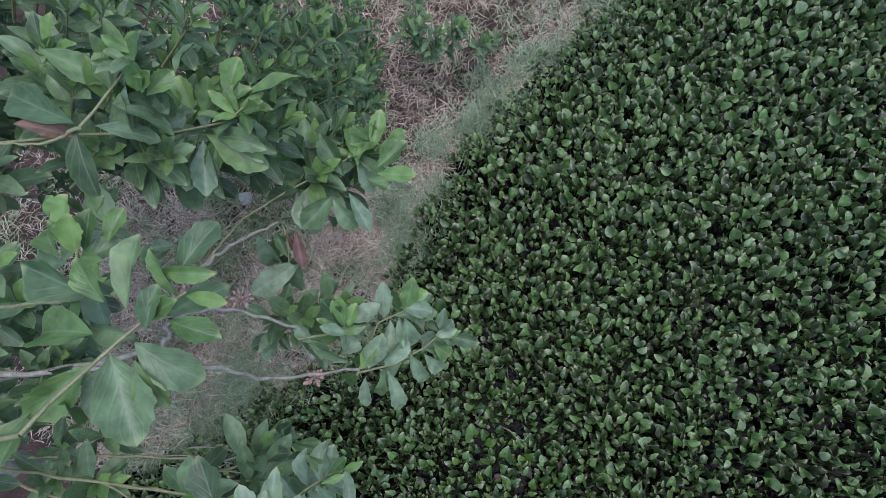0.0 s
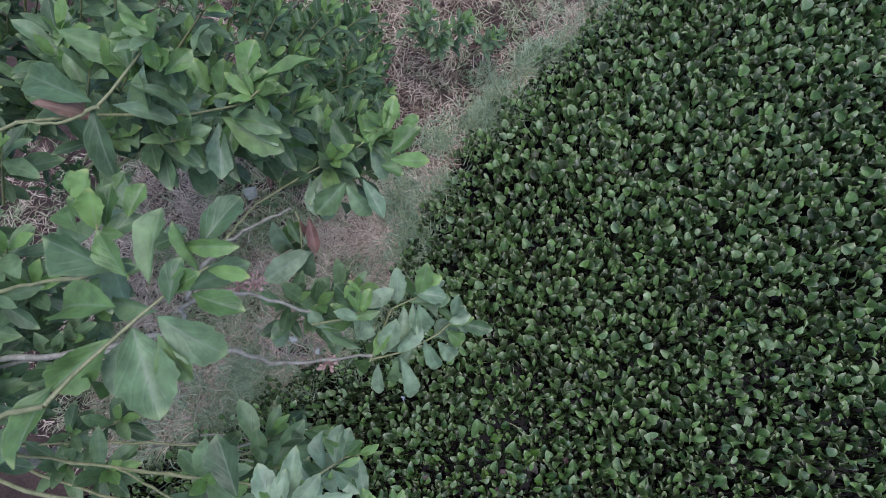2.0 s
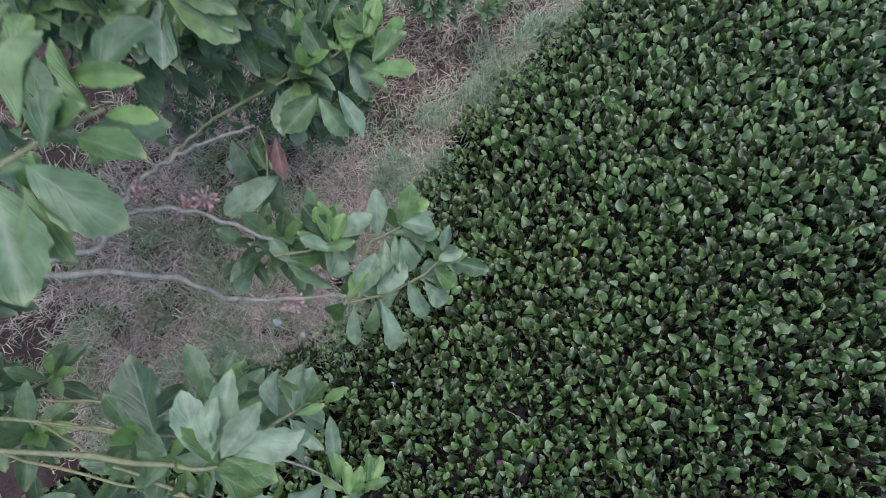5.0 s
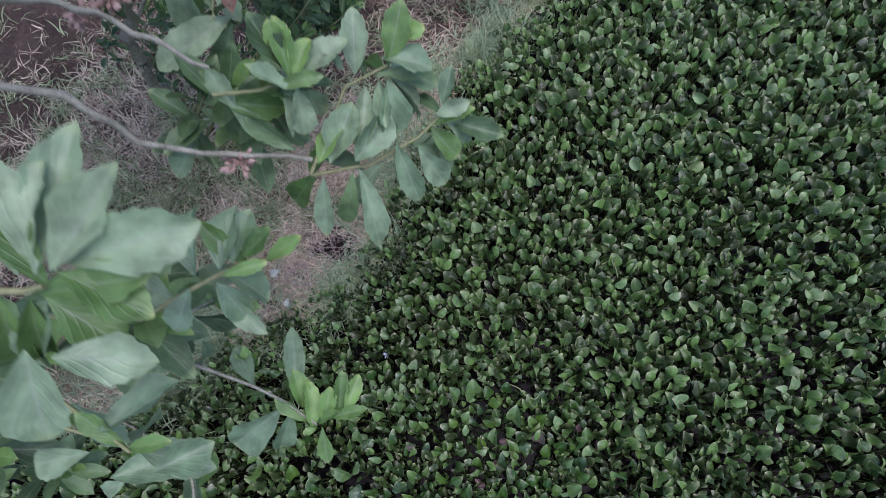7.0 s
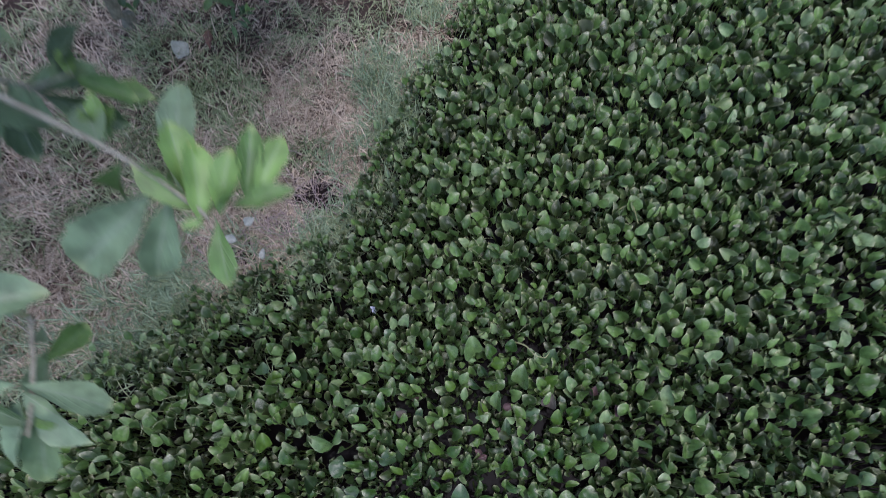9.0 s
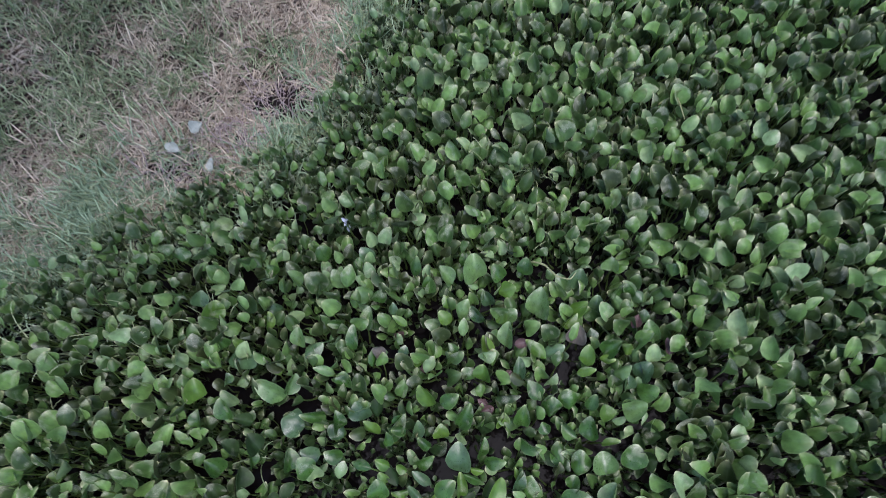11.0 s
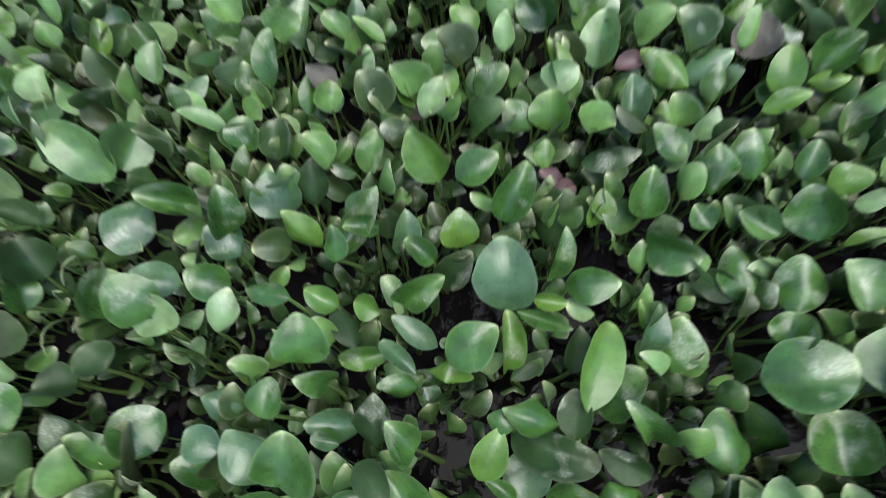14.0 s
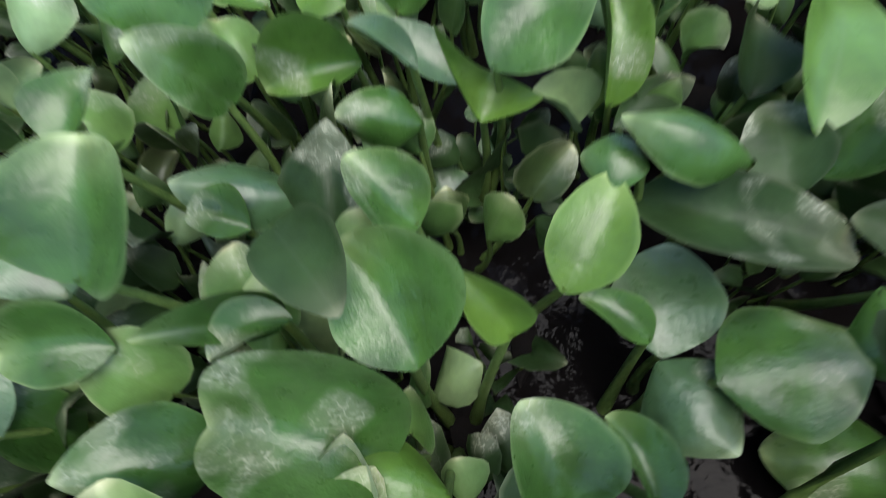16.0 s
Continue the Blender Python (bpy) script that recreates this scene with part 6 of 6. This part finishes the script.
fallen("dead_leaf", "dark red dead leaf lying in the grass", "dead leaf", (-1.0, 1.95, float(lie(-1.0, 1.95)) + 0.05), 0.11, 0.05, BRONZE, 100, 8)


def sedge(at, count, length, seed):
    """A tuft of long thin blades standing in the mat."""
    frng = np.random.default_rng(seed)
    tuft = new("sedge_tuft")
    tuft.location = at
    tagged(tuft, "tuft of thin pale green sedge between floating leaves", "sedge")
    for k in range(count):
        a = frng.uniform(0, 6.28)
        out = np.array([np.cos(a), np.sin(a), 0])
        tip = out * length * frng.uniform(0.3, 0.8) + np.array([0, 0, length * frng.uniform(0.4, 0.9)])
        p = bow((0, 0, -0.02), tip, 0.25 * length, 8)
        part("blade", tube(p, np.linspace(0.003, 0.0008, 8), 4), GRASS, tuft)


for at, count, length, seed in (((-0.78, 0.30, 0), 12, 0.22, 1), ((-0.46, 0.24, 0), 9, 0.2, 2), ((-0.62, 0.10, 0), 8, 0.2, 3), ((0.53, 0.86, 0), 9, 0.2, 4), ((0.42, 1.0, 0), 6, 0.18, 5), ((-0.92, 0.12, 0), 8, 0.22, 6), ((0.75, 0.62, 0), 5, 0.2, 7),
                                ((-1.14, 0.117, 0), 9, 0.24, 8), ((-1.02, 0.14, 0), 7, 0.22, 9), ((-0.84, 0.21, 0), 8, 0.2, 10), ((-0.73, 0.15, 0), 6, 0.2, 11), ((-0.98, -0.14, 0), 6, 0.22, 12), ((-0.25, -0.19, 0), 5, 0.17, 13), ((0.66, 0.89, 0), 6, 0.18, 14), ((0.39, 1.30, 0), 6, 0.18, 15)):
    sedge(at, count, length, seed)


def root_tangle(x, y, rx, ry, count, seed):
    """Bare dark mud where the bank has slipped, with dead roots and stems over it."""
    frng = np.random.default_rng(seed)
    tangle = new("root_tangle")
    tangle.location = (x, y, float(lie(x, y)))
    tagged(tangle, "tangle of dead purplish roots over black mud", "roots")
    r, a = np.meshgrid(np.linspace(0, 1, 7), np.linspace(0, 2 * np.pi, 25)[:-1], indexing="ij")
    edge = 1 + 0.18 * np.sin(3 * a + seed) + 0.1 * np.sin(7 * a)
    mx, my = r * edge * rx * np.cos(a), r * edge * ry * np.sin(a)
    mz = lie(x + mx, y + my) - lie(x, y) + 0.016 * (1 - r**2) + 0.002 - 0.012 * (r > 0.95)
    part("mud", (np.stack([mx, my, mz], -1).reshape(-1, 3), grid_faces(7, 24, True), np.stack([r, a], -1).reshape(-1, 2)), MUD, tangle, "wet black mud")
    for k in range(count):
        a, d = frng.uniform(0, 6.28), frng.uniform(0.02, 0.075)
        cx, cy = frng.normal(0, 0.65) * (rx + 0.03), frng.normal(0, 0.65) * (ry + 0.03)
        z0 = float(lie(x + cx, y + cy) - lie(x, y))
        p = bow((cx - d * np.cos(a), cy - d * np.sin(a), z0 + frng.uniform(0.0, 0.03)), (cx + d * np.cos(a), cy + d * np.sin(a), z0 + frng.uniform(0.01, 0.06)), frng.uniform(0.01, 0.05), 6, frng.uniform(-0.3, 0.3))
        part("root", tube(p, np.linspace(0.0024, 0.0011, 6), 4), STALK if k % 3 else STRAW, tangle)


MUD = plain("wet_mud", (0.008, 0.006, 0.006), (0.03, 0.02, 0.018), 30, 0.85, spec=0.1)
STALK = plain("dead_stem", (0.26, 0.19, 0.175), (0.60, 0.48, 0.44), 30, 0.7)
root_tangle(-0.42, 1.24, 0.14, 0.09, 84, 4)
root_tangle(-0.80, 0.90, 0.14, 0.05, 70, 5)
root_tangle(-0.58, 1.07, 0.07, 0.04, 60, 6)


def water_weed(x, y, seed):
    """A small floating weed: round leaflets on short stems, flat on the water."""
    frng = np.random.default_rng(seed)
    weed = new("water_weed")
    weed.location = (x, y, 0.004)
    tagged(weed, "small floating weed with round dark green leaflets", "water weed")
    for k in range(9):
        a, d = 2.4 * k + frng.uniform(-0.3, 0.3), 0.006 + 0.0035 * k
        at = np.array([d * np.cos(a), d * np.sin(a), frng.uniform(0.006, 0.03)])
        size = frng.uniform(0.013, 0.021)
        part("stem", tube(bow((0, 0, 0), at, 0.0, 4, 0.1), [0.0009] * 4, 4), PETIOLE, weed)
        part("leaflet", laid(blade(size, size * 0.95, 7, 5, frng.uniform(-0.2, 0.6), 0.15, 0.04, 0.05, k), facing(at, (np.cos(a), np.sin(a), 0.25), (0, -0.2, 1))), DULL_BLADE if k % 3 else BRIGHT_BLADE, weed)


for x, y, seed in ((0.362, -0.287, 1), (0.338, -0.262, 2), (-0.045, -0.21, 3), (-0.075, -0.185, 4), (-0.01, -0.235, 5)):
    water_weed(x, y, seed)
BLUSH = plain("withered_pink", (0.19, 0.12, 0.09), (0.42, 0.31, 0.26), 60, 0.6)
fallen("dead_leaf", "withered pinkish leaf curling among water hyacinth", "dead leaf", (0.571, -0.448, 0.118), 0.045, 0.026, BLUSH, 75, 25, 0.3)
fallen("dead_leaf", "withered pinkish leaf curling among water hyacinth", "dead leaf", (0.575, -0.444, 0.112), 0.04, 0.02, BLUSH, 20, 15, 0.3)
for x, y, z, size, head in ((0.159, 0.136, 0.135, 0.06, 160), (0.963, 0.253, 0.135, 0.05, 70), (1.069, 0.169, 0.135, 0.055, 100), (0.185, 0.199, 0.11, 0.045, 40), (0.581, 0.19, 0.115, 0.05, 10)):
    fallen("dead_leaf", "withered greyish brown leaf among water hyacinth", "dead leaf", (x, y, z), size, 0.7 * size, GREY_BLADE if size > 0.055 else PURPLE, head, 25, 0.3)


def dead_stem(points):
    """A pale dry stem that has curled over the leaves."""
    p = np.array(points, float)
    fine = np.linspace(0, len(p) - 1, 6 * len(p))
    p = np.stack([np.interp(fine, np.arange(len(p)), p[:, a]) for a in range(3)], 1)
    for _ in range(3):
        p[1:-1] = 0.25 * p[:-2] + 0.5 * p[1:-1] + 0.25 * p[2:]
    ob = new("curled_stem", mesh_of("curled_stem", *tube(p - p[0], np.linspace(0.0038, 0.0022, len(p)), 7), TWIG))
    ob.location = p[0]
    return tagged(ob, "pale curled flower stem bent over the leaves", "stem")


dead_stem([(0.60, 0.49, 0.02), (0.632, 0.473, 0.16), (0.68, 0.454, 0.175), (0.718, 0.41, 0.178), (0.763, 0.40, 0.18), (0.783, 0.429, 0.175)])
dead_stem([(1.10, 1.13, 0.02), (1.127, 1.135, 0.16), (1.195, 1.163, 0.18), (1.214, 1.057, 0.17)])
